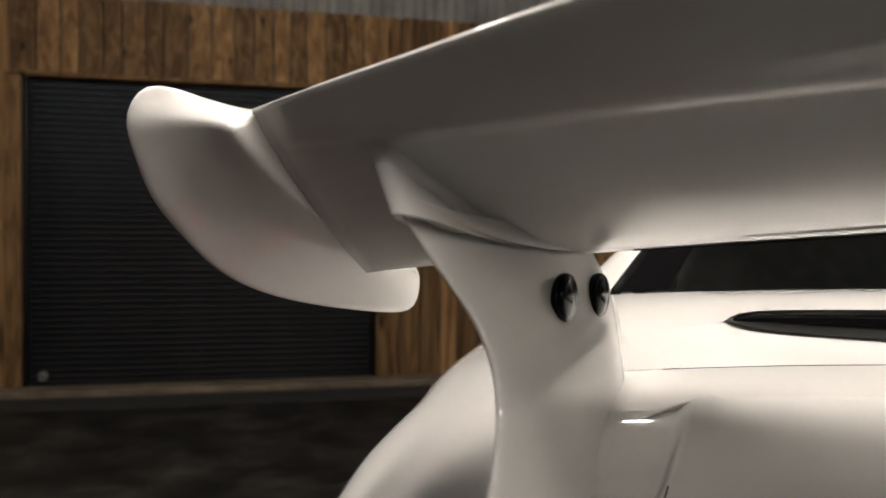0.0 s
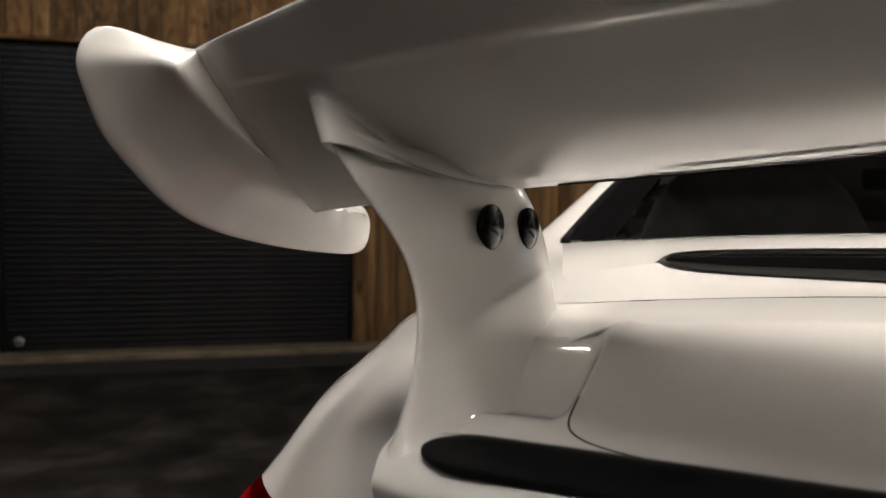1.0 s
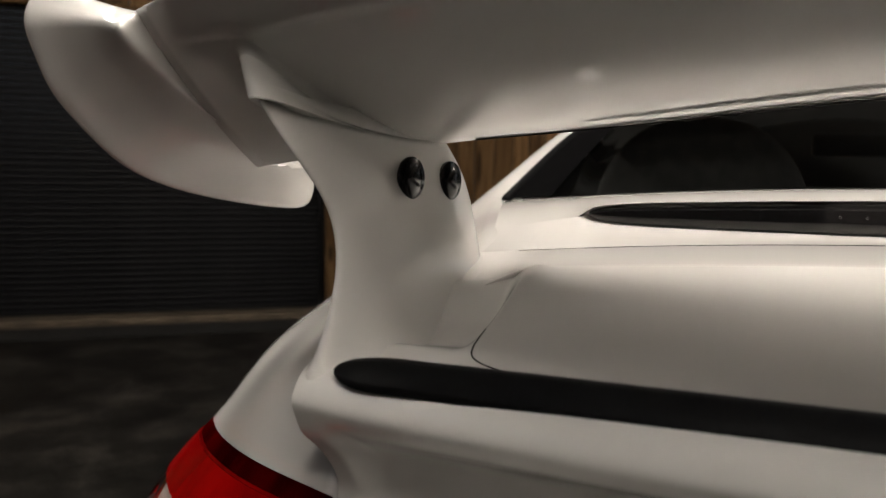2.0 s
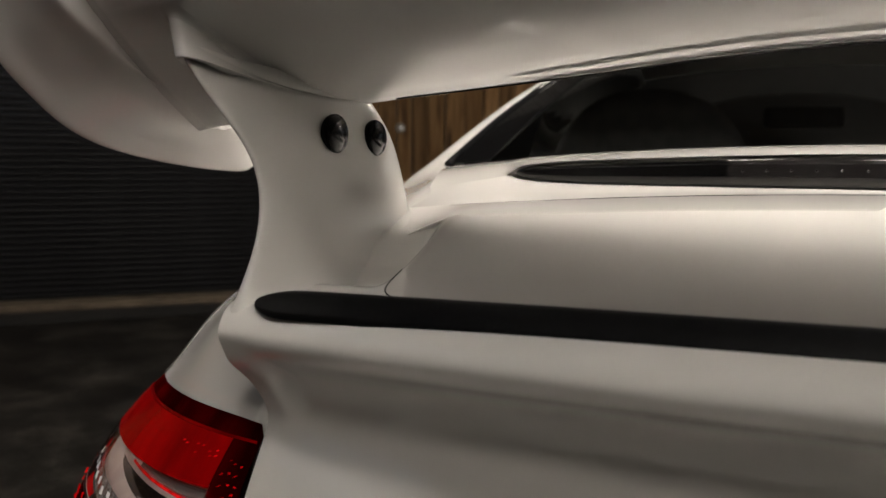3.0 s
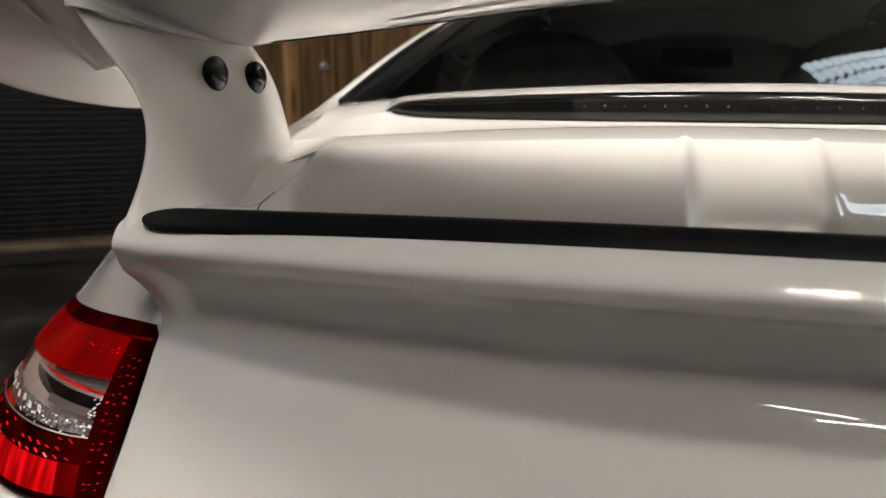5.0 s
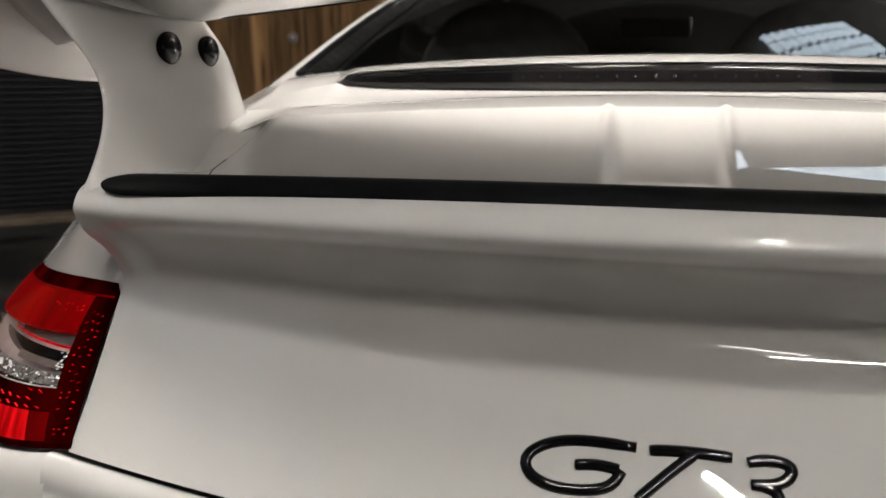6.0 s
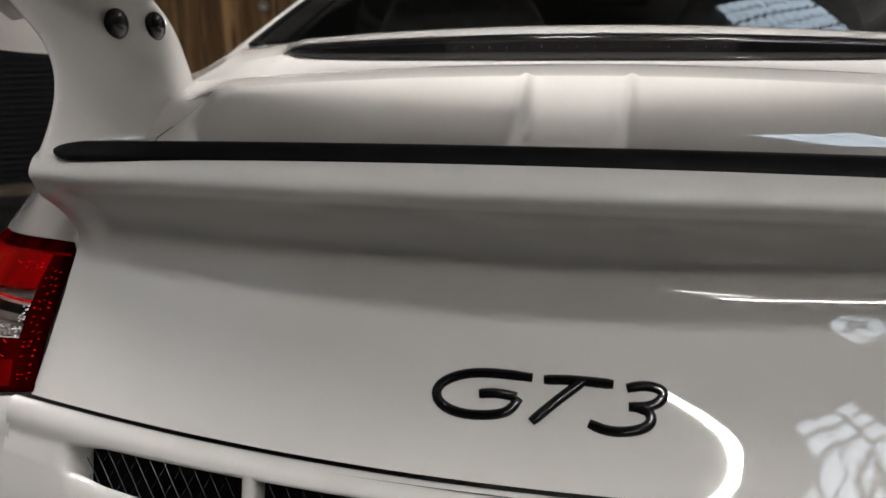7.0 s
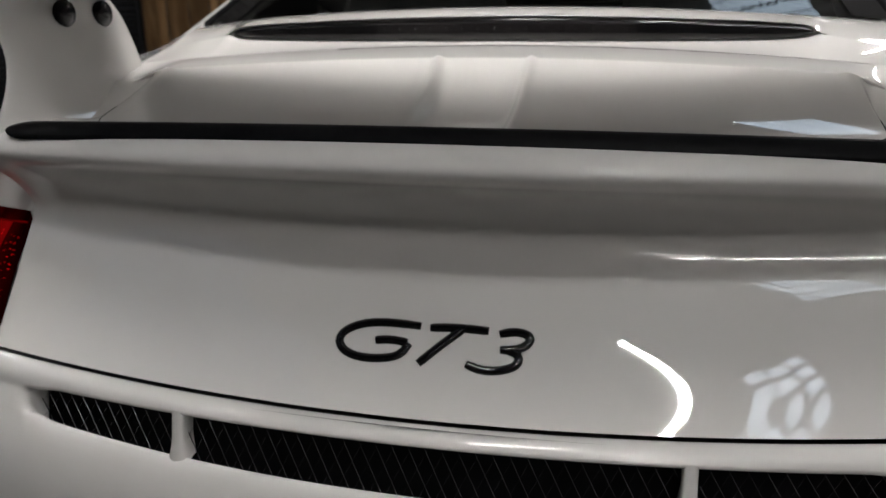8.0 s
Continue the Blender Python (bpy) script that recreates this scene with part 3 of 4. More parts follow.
def character(strokes):
    bm = bmesh.new()
    for s in strokes:
        path = [lid_at(u, 0.7535 + v * 0.57) for u, v in spline(s, 30)]
        rows, m = [], len(path)
        for i, (p, up, nrm) in enumerate(path):
            a, b = path[max(i - 1, 0)][0], path[min(i + 1, m - 1)][0]
            t = (b - a) / np.linalg.norm(b - a)
            side_way = np.cross(nrm, t)
            w = 0.0042 * (1.0 if 1 < i < m - 2 else 0.9)
            rows.append([tuple(p + side_way * w * k + nrm * h) for k, h in ((-1, -0.001), (-0.95, 0.0012), (-0.55, 0.0028), (0, 0.0033), (0.55, 0.0028), (0.95, 0.0012), (1, -0.001))])
        rows_mesh(rows, bm, True, True)
    return bm


badge = part("model_badge", character([[(-0.013, 0.021), (-0.045, 0.0225), (-0.072, 0.017), (-0.088, 0.002), (-0.086, -0.012), (-0.070, -0.022), (-0.045, -0.022), (-0.030, -0.016), (-0.022, -0.002)], [(-0.054, -0.001), (-0.040, 0.001), (-0.024, -0.001)]]), GLOSS_BLACK, lid, "raised gloss black badge character")
part("model_badge", character([[(-0.004, 0.020), (0.018, 0.022), (0.050, 0.021)], [(0.026, 0.021), (0.010, 0.002), (-0.011, -0.025)]]), GLOSS_BLACK, lid)
part("model_badge", character([[(0.060, 0.018), (0.075, 0.022), (0.087, 0.017), (0.084, 0.006), (0.072, 0.000), (0.062, -0.001)], [(0.066, -0.001), (0.077, -0.005), (0.078, -0.016), (0.064, -0.025), (0.046, -0.026), (0.033, -0.021)]]), GLOSS_BLACK, lid)

glass_faces = lambda i, j: 1.46 < skin[i][j][1] < 2.62 and skin[i][j][2] > 0.985 and j > 7 and skin[i][j][0] < -0.5
for k, shape in enumerate((skin, mirrored(skin))):
    shell = part("side_panel", rows_mesh(shape, None, keep=lambda i, j: not glass_faces(i, j)), PAINT, car)
    w = part("side_window", rows_mesh(shape, None, keep=glass_faces), GLASS, car)
    w.visible_shadow = False

# dark lining inside the pillars
for sx in (-1, 1):
    rows = [[(sx * -(p[0] + 0.012), p[1], p[2] - 0.006) for p in skin[i][0:14]] for i in range(len(skin)) if 0.80 < skin[i][1][1] < 2.4]
    part("pillar_lining", rows_mesh(rows, None, keep=lambda i, j: not 1.46 < rows[i][j][1] < 2.62 or rows[i][j][2] > 1.13), DARK, car)

# centre line: roof, windscreen, bonnet
def across(i, lift, count=25):
    p = side[i][0]
    return [(p[0] * -a, p[1] - lift[1] * (1 - a * a), p[2] + lift[0] * (1 - a * a)) for a in np.linspace(-1, 1, count)]


roof_rear = [(0.47 * a, 1.40 - 0.03 * (1 - a * a), 1.205 + 0.030 * (1 - a * a)) for a in np.linspace(-1, 1, 25)]
part("roof", rows_mesh(refine([roof_rear, across(8, (0.035, 0)), across(9, (0.035, -0.02))], 40, 30)), PAINT, car)
screen = part("windscreen", rows_mesh(refine([across(9, (0.035, -0.02)), across(10, (0.03, -0.18))], 30, 16)), GLASS, car)
screen.visible_shadow = False
part("bonnet", rows_mesh(refine([across(10, (0.03, -0.18)), across(11, (0.04, -0.1)), across(12, (0.05, -0.08)), across(13, (0.02, -0.06))], 30, 30)), PAINT, car)
part("front_bumper", rows_mesh(refine([across(13, (0.02, -0.06)), [(x * 1.3, y + 0.02, 0.36) for x, y, z in across(13, (0.02, -0.06))], [(x * 1.4, y - 0.02, 0.16) for x, y, z in across(13, (0.02, -0.06))]], 30, 12)), PAINT, car)
part("underbody", box(bmesh.new(), -0.84, 0.84, 0.25, 4.3, 0.16, 0.20), DARK, car)

# rear window with its black border
def window(a, v):
    p, q = np.array(side[5][0]), np.array(roof_rear[0])
    mid = np.array(side[6][0])
    e = spline([p, mid, q], 11)[int(round(v * 10))]
    bow = 0.08 * (1 - v) + 0.03 * v
    return (-e[0] * a, e[1] - bow * (1 - a * a), e[2] + (0.028 + 0.004 * v) * (1 - a * a))


rows = [[window(a, v) for a in np.linspace(-1, 1, 41)] for v in np.linspace(0, 1, 11)]
rear_window = part("rear_window", rows_mesh(rows), GLASS, car, "dark tinted rear window with black border")
rear_window.visible_shadow = False
for sx in (-1, 1):
    seal = [np.array(window(sx * 0.985, v)) + (0, 0, 0.003) for v in np.linspace(0, 1, 11)]
    inner = [np.array(window(sx * 0.875, v)) + (0, 0, 0.003) for v in np.linspace(0, 1, 11)]
    part("window_seal", rows_mesh([seal, inner]), GLOSS_BLACK, rear_window)
    tube(bm := bmesh.new(), [np.array(window(sx * 0.995, v)) + (0, 0, 0.002) for v in np.linspace(0, 1, 11)], 0.006)
    part("window_trim", bm, RUBBER, rear_window)

# rear bumper with grille slot
SL = 0.392


def bumper_top(x):
    """Top edge of the bumper beside the lid."""
    q = (x / XL) ** 2
    return np.array((x, 0.1265 + 0.0385 * q - 0.0032, 0.704 + 0.015 * q - 0.0026))


def slot_edge(x, low):
    q = (x / XL) ** 2
    e = step(SL - 0.03, SL + 0.006, abs(x)) * 0.004
    return np.array((x, 0.100 + 0.046 * q, 0.6935 + 0.002 * q - e)) if not low else np.array((x, 0.090 + 0.050 * q, 0.6500 + 0.020 * q + e))


def band(x):
    a, b = bumper_top(x), slot_edge(x, False)
    return [a + (0, 0.016, -0.010), a + (0, 0.002, -0.001), a + (0, -0.004, 0.0005), (a + b) / 2 + (0, -0.006, 0.0035), b + (0, -0.001, 0.001), b + (0, 0.003, -0.0025), b + (0, 0.02, 0.0)]


def face(x):
    b = slot_edge(x, True)
    return [b + (0, 0.013, -0.030), b + (0, 0.0075, -0.008), b + (0, 0.002, -0.0005), b + (0, -0.003, -0.003), b + (0, -0.016, -0.03), b + (0, -0.026, -0.08), b + (0, -0.02, -0.17), b + (0, 0.03, -0.30), b + (0, 0.06, -0.42)]


def bumper_row(x):
    """The bumper from the lid's edge down over the slot, which closes beyond its ends."""
    up, low = slot_edge(x, False), slot_edge(x, True)
    out = step(SL, SL + 0.016, abs(x))
    inner = [up + (0, 0.003, -0.0025), up + (0, 0.010, -0.003), up + (0, 0.022, -0.002), low + (0, 0.016, -0.035), low + (0, 0.010, -0.014), low + (0, 0.0055, -0.004)]
    flat = [up * (1 - k) + low * k + (0, -0.001 - 0.0035 * k, 0) for k in (0.06, 0.2, 0.4, 0.6, 0.8, 0.94)]
    bevel = 0.010 * (1 - step(SL + 0.008, SL + 0.022, abs(x)))
    flat = [p + (0, bevel * math.sin(math.pi * k), 0) for p, k in zip(flat, (0.06, 0.2, 0.4, 0.6, 0.8, 0.94))]
    mid = [a * (1 - out) + b * out for a, b in zip(inner, flat)]
    top, low_part = band(x)[:-2], face(x)[2:]
    low_part[0], low_part[1] = low_part[0] + (0, -0.0065 * out, 0), low_part[1] + (0, -0.0025 * out, 0)
    return list(spline(top, 16)) + mid + list(spline(low_part, 30))


half_x = np.r_[np.linspace(0, SL - 0.006, 40), np.linspace(SL - 0.002, SL + 0.018, 14), np.linspace(SL + 0.022, XL + 0.016, 10)]
wide = np.r_[-half_x[:0:-1], half_x]
bumper = part("rear_bumper", rows_mesh([bumper_row(x) for x in wide], None, keep=lambda i, j: j != 18 or min(abs(wide[i]), abs(wide[i + 1])) > SL + 0.002), PAINT, car)
for sx in (-1, 1):
    # side skin of the bumper, round the corner under the lamp
    offsets = [(-0.012, -0.006), (0, 0), (0.010, -0.008), (0.017, -0.021), (0.0205, -0.034), (0.026, -0.046), (0.039, -0.076), (0.047, -0.126), (0.041, -0.216), (-0.009, -0.346), (-0.03, -0.466)]
    corner = []
    for u, (bx, by, bz) in zip(np.linspace(0, 1, 16), spline([(-0.474, 0.1635, 0.7168), (-0.54, 0.184, 0.701), (-0.63, 0.230, 0.685), (-0.71, 0.293, 0.671), (-0.77, 0.368, 0.659), (-0.81, 0.458, 0.647), (-0.835, 0.56, 0.632)], 16)):
        out = Vector((sx * math.sin(u * 1.45), -math.cos(u * 1.45), 0))
        corner.append([(-sx * bx + out.x * o * (1 - 0.5 * u), by + out.y * o * (1 - 0.5 * u), bz + z) for o, z in offsets])
    part("bumper_corner", rows_mesh(refine(corner, 40, 50)), PAINT, bumper)
part("slot_back", rows_mesh([[slot_edge(x, False) + (0, 0.012, 0.010), slot_edge(x, False) + (0, 0.026, 0.004), slot_edge(x, True) + (0, 0.022, -0.05)] for x in np.linspace(-SL - 0.012, SL + 0.012, 31)]), RUBBER, bumper)
# slanting ribs across the slot
for rx in (-0.226, 0.226):
    a, b = slot_edge(rx, False), slot_edge(rx, True)
    bm = bmesh.new()
    rows = []
    for k in np.linspace(-0.08, 1.10, 8):
        p = a * (1 - k) + b * k
        w = 0.0062 + 0.0035 * max(0, k - 0.55) ** 1.5 / 0.4
        rows.append([p + (-w, 0.018, 0), p + (-w, 0.002, 0), p + (-w * 0.6, -0.0015, 0), p + (w * 0.6, -0.0015, 0), p + (w, 0.002, 0), p + (w, 0.018, 0)])
    part("slot_rib", rows_mesh(refine(rows, 18, 10), bm), PAINT, bumper)
# wire grille behind the slot
def wire_grille(x0, x1):
    bm = bmesh.new()
    pitch, span = 0.0146, 0.022
    for lean, radius, back in ((1, 0.00042, 0.0055), (-1, 0.00014, 0.0068)):
        x = x0 - span
        while x < x1 + span:
            pts = []
            for k in np.linspace(-0.05, 1.10, 8):
                xx = x + span * (k if lean > 0 else 1 - k)
                if x0 <= xx <= x1:
                    pts.append(slot_edge(xx, False) * (1 - k) + slot_edge(xx, True) * k + (0, back, 0))
            if len(pts) > 1:
                tube(bm, pts, radius, 4)
            x += pitch
    return bm


for x0, x1 in ((-SL + 0.001, -0.232), (-0.220, 0.220), (0.232, SL - 0.001)):
    tagged(part("wire_grille", wire_grille(x0, x1), GRILLE, bumper, "black expanded metal grille"), kind="stuff")

# tail lamps
TOP = spline(side[0][:8], 60)
BOT = spline([(-0.460, 0.163, 0.722), (-0.54, 0.186, 0.704), (-0.63, 0.232, 0.688), (-0.71, 0.295, 0.674), (-0.77, 0.37, 0.662), (-0.81, 0.46, 0.65), (-0.835, 0.56, 0.635)], 60)


def lamp(u, v, inset=0.0):
    i = u * 59
    k = min(int(i), 58)
    f = i - k
    a, b = TOP[k] * (1 - f) + TOP[k + 1] * f, BOT[k] * (1 - f) + BOT[k + 1] * f
    p = a * (1 - v) + b * v
    bulge = 0.014 * 4 * v * (1 - v) * min(1.0, 0.12 + u / 0.09) - inset
    d = np.array((-0.45 * min(1.0, u / 0.12) - 0.5 * u, -1 + 0.5 * u, 0.25))
    return p + d / np.linalg.norm(d) * bulge


def patch(u0, u1, v0, v1, inset=0.0, nu=24, nv=16):
    return [[lamp(u, v, inset) for u in np.linspace(u0, u1, nu)] for v in np.linspace(v0, v1, nv)]


def tail_lamp(sx):
    """Outer lens in red and clear zones over reflectors, diodes and crystal facets."""
    flip = (lambda r: np.array(r)) if sx < 0 else mirrored
    U = 0.062

    def zone(name, material, u0, u1, v0, v1, inset, label="", nu=24, nv=12):
        """v0 and v1 are functions of u."""
        rows = [[lamp(u, v0(u) + (v1(u) - v0(u)) * k, inset) for u in np.linspace(u0, u1, nu)] for k in np.linspace(0, 1, nv)]
        return part(name, rows_mesh(flip(rows)), material, body, label)

    def chips(name, places, material, label, rng):
        """Small slanted facets: u, v, half width, half height, tilt."""
        bm = bmesh.new()
        for u, v, a, b, lean, inset in places:
            q = [lamp(u + x * a + y * lean, v + y * b, inset - 0.0012 * z) for x, y, z in ((-1, -1, 0), (1, -1, 1), (1, 1, 1), (-1, 1, 0))]
            bm.faces.new([bm.verts.new((-sx * p[0], p[1], p[2])) for p in q])
        tagged(part(name, bm, material, body, label, False), kind="stuff")

    flat = lambda v: (lambda u: v)
    low = lambda u: 0.645 - 0.05 * u
    body = part("tail_lamp", rows_mesh(flip(patch(0.035, 1, 0, 1, 0.020, 40, 24))), RED_DARK, car, "red and clear tail lamp cluster")
    zone("dark_band", RED_DARK, 0, 1, flat(0.0), flat(0.085), 0.0012)
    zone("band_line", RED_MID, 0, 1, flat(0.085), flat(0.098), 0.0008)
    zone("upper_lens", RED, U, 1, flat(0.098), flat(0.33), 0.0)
    zone("inner_lens", RED_DARK, 0.0, U, flat(0.098), flat(0.97), 0.0008)
    # clear window: bowl, painted red reflection and sheen, dark shutter and crystal row
    zone("reflector_bowl", FROST, U, 1, flat(0.33), low, 0.010)
    zone("window_wall", SMOKE, U, U + 0.004, flat(0.33), low, 0.006, "", 4)
    zone("smoked_band", VEIL, U, 0.30, flat(0.345), lambda u: 0.405 - 0.14 * (u - U), 0.0065)
    # Thin glowing strip drawn in place of a red reflection.
    zone("red_reflection", RED_STREAK, U, 0.34, lambda u: 0.415 - 0.20 * (u - U), lambda u: 0.428 - 0.20 * (u - U), 0.006)
    zone("dark_shutter", GLOSS_BLACK, U + 0.008, 0.40, lambda u: 0.445 - 0.20 * (u - U), lambda u: 0.445 - 0.20 * (u - U) + 0.115 * max(0.0, (0.40 - u) / 0.33) ** 0.55, 0.005)
    # Lighter grey patch paints a sheen onto the shutter.
    zone("shutter_sheen", VEIL, U + 0.012, 0.24, lambda u: 0.505 - 0.20 * (u - U), lambda u: 0.550 - 0.20 * (u - U), 0.0045)
    zone("crystal_row", PRISM, U, 0.9, lambda u: 0.575 - 0.16 * (u - U), low, 0.006)
    # White chips stand in for light caught by the crystal facets.
    rng = random.Random(11)
    big = [(u, 0.583 - 0.10 * (u - U) + 0.012 * (k % 2), 0.0045, 0.016, -0.006, 0.004) for k, u in enumerate(np.linspace(0.25, 0.62, 9))]
    chips("crystal_facets", big, FACET, "bright crystal facets", rng)
    tiny = []
    for k in range(44):
        u = rng.uniform(U + 0.003, 0.34)
        tiny.append((u, rng.uniform(0.575 - 0.14 * (u - U), low(u)), rng.uniform(0.0005, 0.0018), rng.uniform(0.0015, 0.005), rng.uniform(-0.002, 0.002), 0.0035))
    tiny += [(U + rng.uniform(0.004, 0.018), rng.uniform(0.44, 0.62), 0.0012, 0.004, 0, 0.003) for k in range(16)]
    chips("crystal_glints", tiny, FACET, "small white chips painted as glints", rng)
    zone("window_rim", FROST, U, 1, low, lambda u: low(u) + 0.008, 0.0006)
    part("clear_lens", rows_mesh(flip(patch(U, 1, 0.33, 0.645, -0.0004))), CLEAR, body).visible_shadow = False
    # diode rows under the window, streaked lower lens, both glowing though unlit
    band = lambda u: 0.79 - 0.05 * u
    zone("diode_band", RED_DARK, U, 1, lambda u: low(u) + 0.008, band, 0.001)
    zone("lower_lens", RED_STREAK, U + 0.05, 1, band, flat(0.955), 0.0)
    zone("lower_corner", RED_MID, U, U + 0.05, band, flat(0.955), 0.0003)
    zone("lower_seal", RED_DARK, 0, 1, flat(0.955), flat(1.0), 0.003)
    streaks = [(u, 0.675 + 0.045 * r - 0.05 * u + rng.uniform(-0.006, 0.006), rng.uniform(0.0008, 0.002), rng.uniform(0.004, 0.011), -0.006, -0.0004) for r in (0, 1, 2) for u in np.linspace(0.09, 0.8, 24)]
    chips("diode_streaks", [p for p in streaks if rng.random() < 0.55], RED_STREAK, "bright red diode streaks", rng)
    # Glowing red chips painted as glints, mostly down the inner column.
    dots = []
    for v in np.linspace(0.20, 0.92, 15):
        for u in (0.016, 0.030, 0.044):
            if rng.random() < 0.75:
                dots.append((u + rng.uniform(-0.004, 0.004), v + rng.uniform(-0.015, 0.015), rng.uniform(0.0007, 0.0018), rng.uniform(0.002, 0.005), rng.uniform(-0.003, 0.003), -0.0004))
    dots += [(rng.uniform(0.05, 0.20), 0.17 + rng.uniform(-0.02, 0.03), 0.0015, 0.004, 0.001, -0.0004) for k in range(9)]
    chips("diode_glints", dots, RED_STREAK, "glowing red chips painted as glints of diodes", rng)


for sx in (-1, 1):
    tail_lamp(sx)

# ---- rear wing ----
wing = part("rear_wing", bmesh.new(), PAINT, car)
wing.location = (0, 0, 0.0022)
LE = [(-0.65, 0.428, 1.044), (-0.55, 0.415, 1.0605), (-0.45, 0.408, 1.0740), (-0.275, 0.400, 1.0935), (-0.15, 0.398, 1.107), (0, 0.398, 1.114)]
TE = [(-0.65, 0.283, 1.1545), (-0.55, 0.234, 1.160), (-0.475, 0.193, 1.1615), (-0.40, 0.152, 1.163), (-0.30, 0.115, 1.165), (-0.15, 0.09, 1.167), (0, 0.085, 1.168)]


def edge_at(curve, x):
    c = np.array(curve)
    return np.array((x, np.interp(-abs(x), c[:, 0], c[:, 1]), np.interp(-abs(x), c[:, 0], c[:, 2])))


UPPER = [(1.0, 0.004), (0.9, 0.018), (0.7, 0.045), (0.45, 0.07), (0.22, 0.075), (0.08, 0.055), (0.0, 0.0)]
LOWER = [(0.003, -0.024), (0.0179, -0.0446), (0.0750, -0.0625), (0.1365, -0.0781), (0.2593, -0.1010), (0.3863, -0.1127), (0.5174, -0.1137), (0.6528, -0.1037), (0.775, -0.0845), (0.805, -0.0785), (0.823, -0.0840), (0.850, -0.0790), (0.93, -0.038), (1.0, -0.004)]
le_s, te_s = spline(LE, 40), spline(TE, 40)
rows = []
for x in np.linspace(-0.640, 0.640, 81):
    a, b = edge_at(le_s, x), edge_at(te_s, x)
    c = b - a
    n = np.cross((1, 0, 0), c)
    n = n / np.linalg.norm(n) * np.linalg.norm(c)
    n = n if n[2] > 0 else -n
    fade = 1 - step(0.50, 0.56, abs(x))
    thin = 1 - 0.6 * step(0.53, 0.640, abs(x))
    lower = [(u, thin * v if not 0.80 < u < 0.86 else thin * (v * fade - 0.072 * (1 - fade))) for u, v in LOWER]
    rows.append(list(spline([a + c * u + n * v for u, v in UPPER], 22)) + list(spline([a + c * u + n * v for u, v in [(0.0, 0.0), *lower]], 44))[1:])
me = rows_mesh(rows, None, True, True)
bmesh.ops.recalc_face_normals(me, faces=me.faces[:])
me.to_mesh(wing.data)
me.free()
wing.data.shade_smooth()



def wing_lower(x, y):
    """Height of the wing's underside over a place of the plan."""
    a, b = edge_at(le_s, x), edge_at(te_s, x)
    c = b - a
    n = np.array((0, -c[2], c[1])) / (-1 if c[1] < 0 else 1)
    line = spline([a + c * u + n * v for u, v in LOWER], 60)[::-1]
    return float(np.interp(y, line[:, 1], line[:, 2]))


bm = bmesh.new()
tube(bm, [(x, y, wing_lower(x, y) - 0.0002) for x, y in ((x, edge_at(le_s, x)[1] - 0.020) for x in np.linspace(-0.42, 0.42, 60))], 0.0008, 6)
part("wing_seam", bm, RUBBER, wing)

RIM = [(-0.690, 0.305, 1.164), (-0.722, 0.275, 1.177), (-0.732, 0.268, 1.171), (-0.737, 0.263, 1.152), (-0.741, 0.274, 1.129), (-0.743, 0.293, 1.099), (-0.743, 0.324, 1.071), (-0.735, 0.355, 1.044), (-0.720, 0.395, 1.024), (-0.695, 0.448, 1.010), (-0.665, 0.504, 1.002), (-0.652, 0.530, 1.006), (-0.648, 0.535, 1.022), (-0.646, 0.531, 1.037), (-0.640, 0.48, 1.043)]
CREASE = [(-0.652, 0.300, 1.157), (-0.650, 0.285, 1.153), (-0.648, 0.274, 1.147), (-0.646, 0.266, 1.140), (-0.646, 0.272, 1.132), (-0.645, 0.288, 1.122), (-0.643, 0.310, 1.110), (-0.641, 0.335, 1.095), (-0.639, 0.360, 1.082), (-0.637, 0.388, 1.067), (-0.635, 0.415, 1.053), (-0.635, 0.432, 1.047), (-0.635, 0.442, 1.045), (-0.635, 0.452, 1.0445), (-0.634, 0.455, 1.0445)]
rim, crease = spline(RIM, 60), spline(CREASE, 60) + (0.002, 0, 0.002)
UNDER = rows[[abs(x + 0.640) < 0.005 for x in np.linspace(-0.640, 0.640, 81)].index(True)][21:]
for sx in (-1, 1):
    rows = []
    for i, (r, c) in enumerate(zip(rim, crease)):
        away = r - c
        d = away / np.linalg.norm(away)
        k = step(4, 18, i)
        up = np.array((-0.6, 0.75, 0.05)) * (1 - k) + np.array((-0.55, 0.40, 0.73)) * k
        up = up - d * (up @ d)
        up = up / np.linalg.norm(up)
        sag = 0.10 * np.linalg.norm(away)
        m = min(1.0, np.linalg.norm(away) / 0.07)
        f = np.interp(i, (0, 14, 46, 59), (42.9, 41.0, 1.0, 0.2))
        w = np.array(UNDER[int(f)]) * (1 - f % 1) + np.array(UNDER[int(f) + 1]) * (f % 1)
        line = [w + (0, 0, 0.0008), c * 0.5 + w * 0.5 + (0, 0, 0.0002), c, c + away * 0.25 + up * sag * 0.8, c + away * 0.5 + up * sag, c + away * 0.78 + up * sag * 0.6, r - d * 0.006 * m + up * 0.0005, r - d * 0.0015 * m + up * 0.003, r + up * 0.007, r - d * 0.004 * m + up * 0.011, r - d * 0.02 * m + up * 0.014, c + away * 0.4 + up * (sag + 0.016), c + up * 0.016]
        rows.append([(-sx * p[0], p[1], p[2]) for p in line])
    part("end_plate", rows_mesh(refine(rows, 44, 60), None, False, False), PAINT, wing)

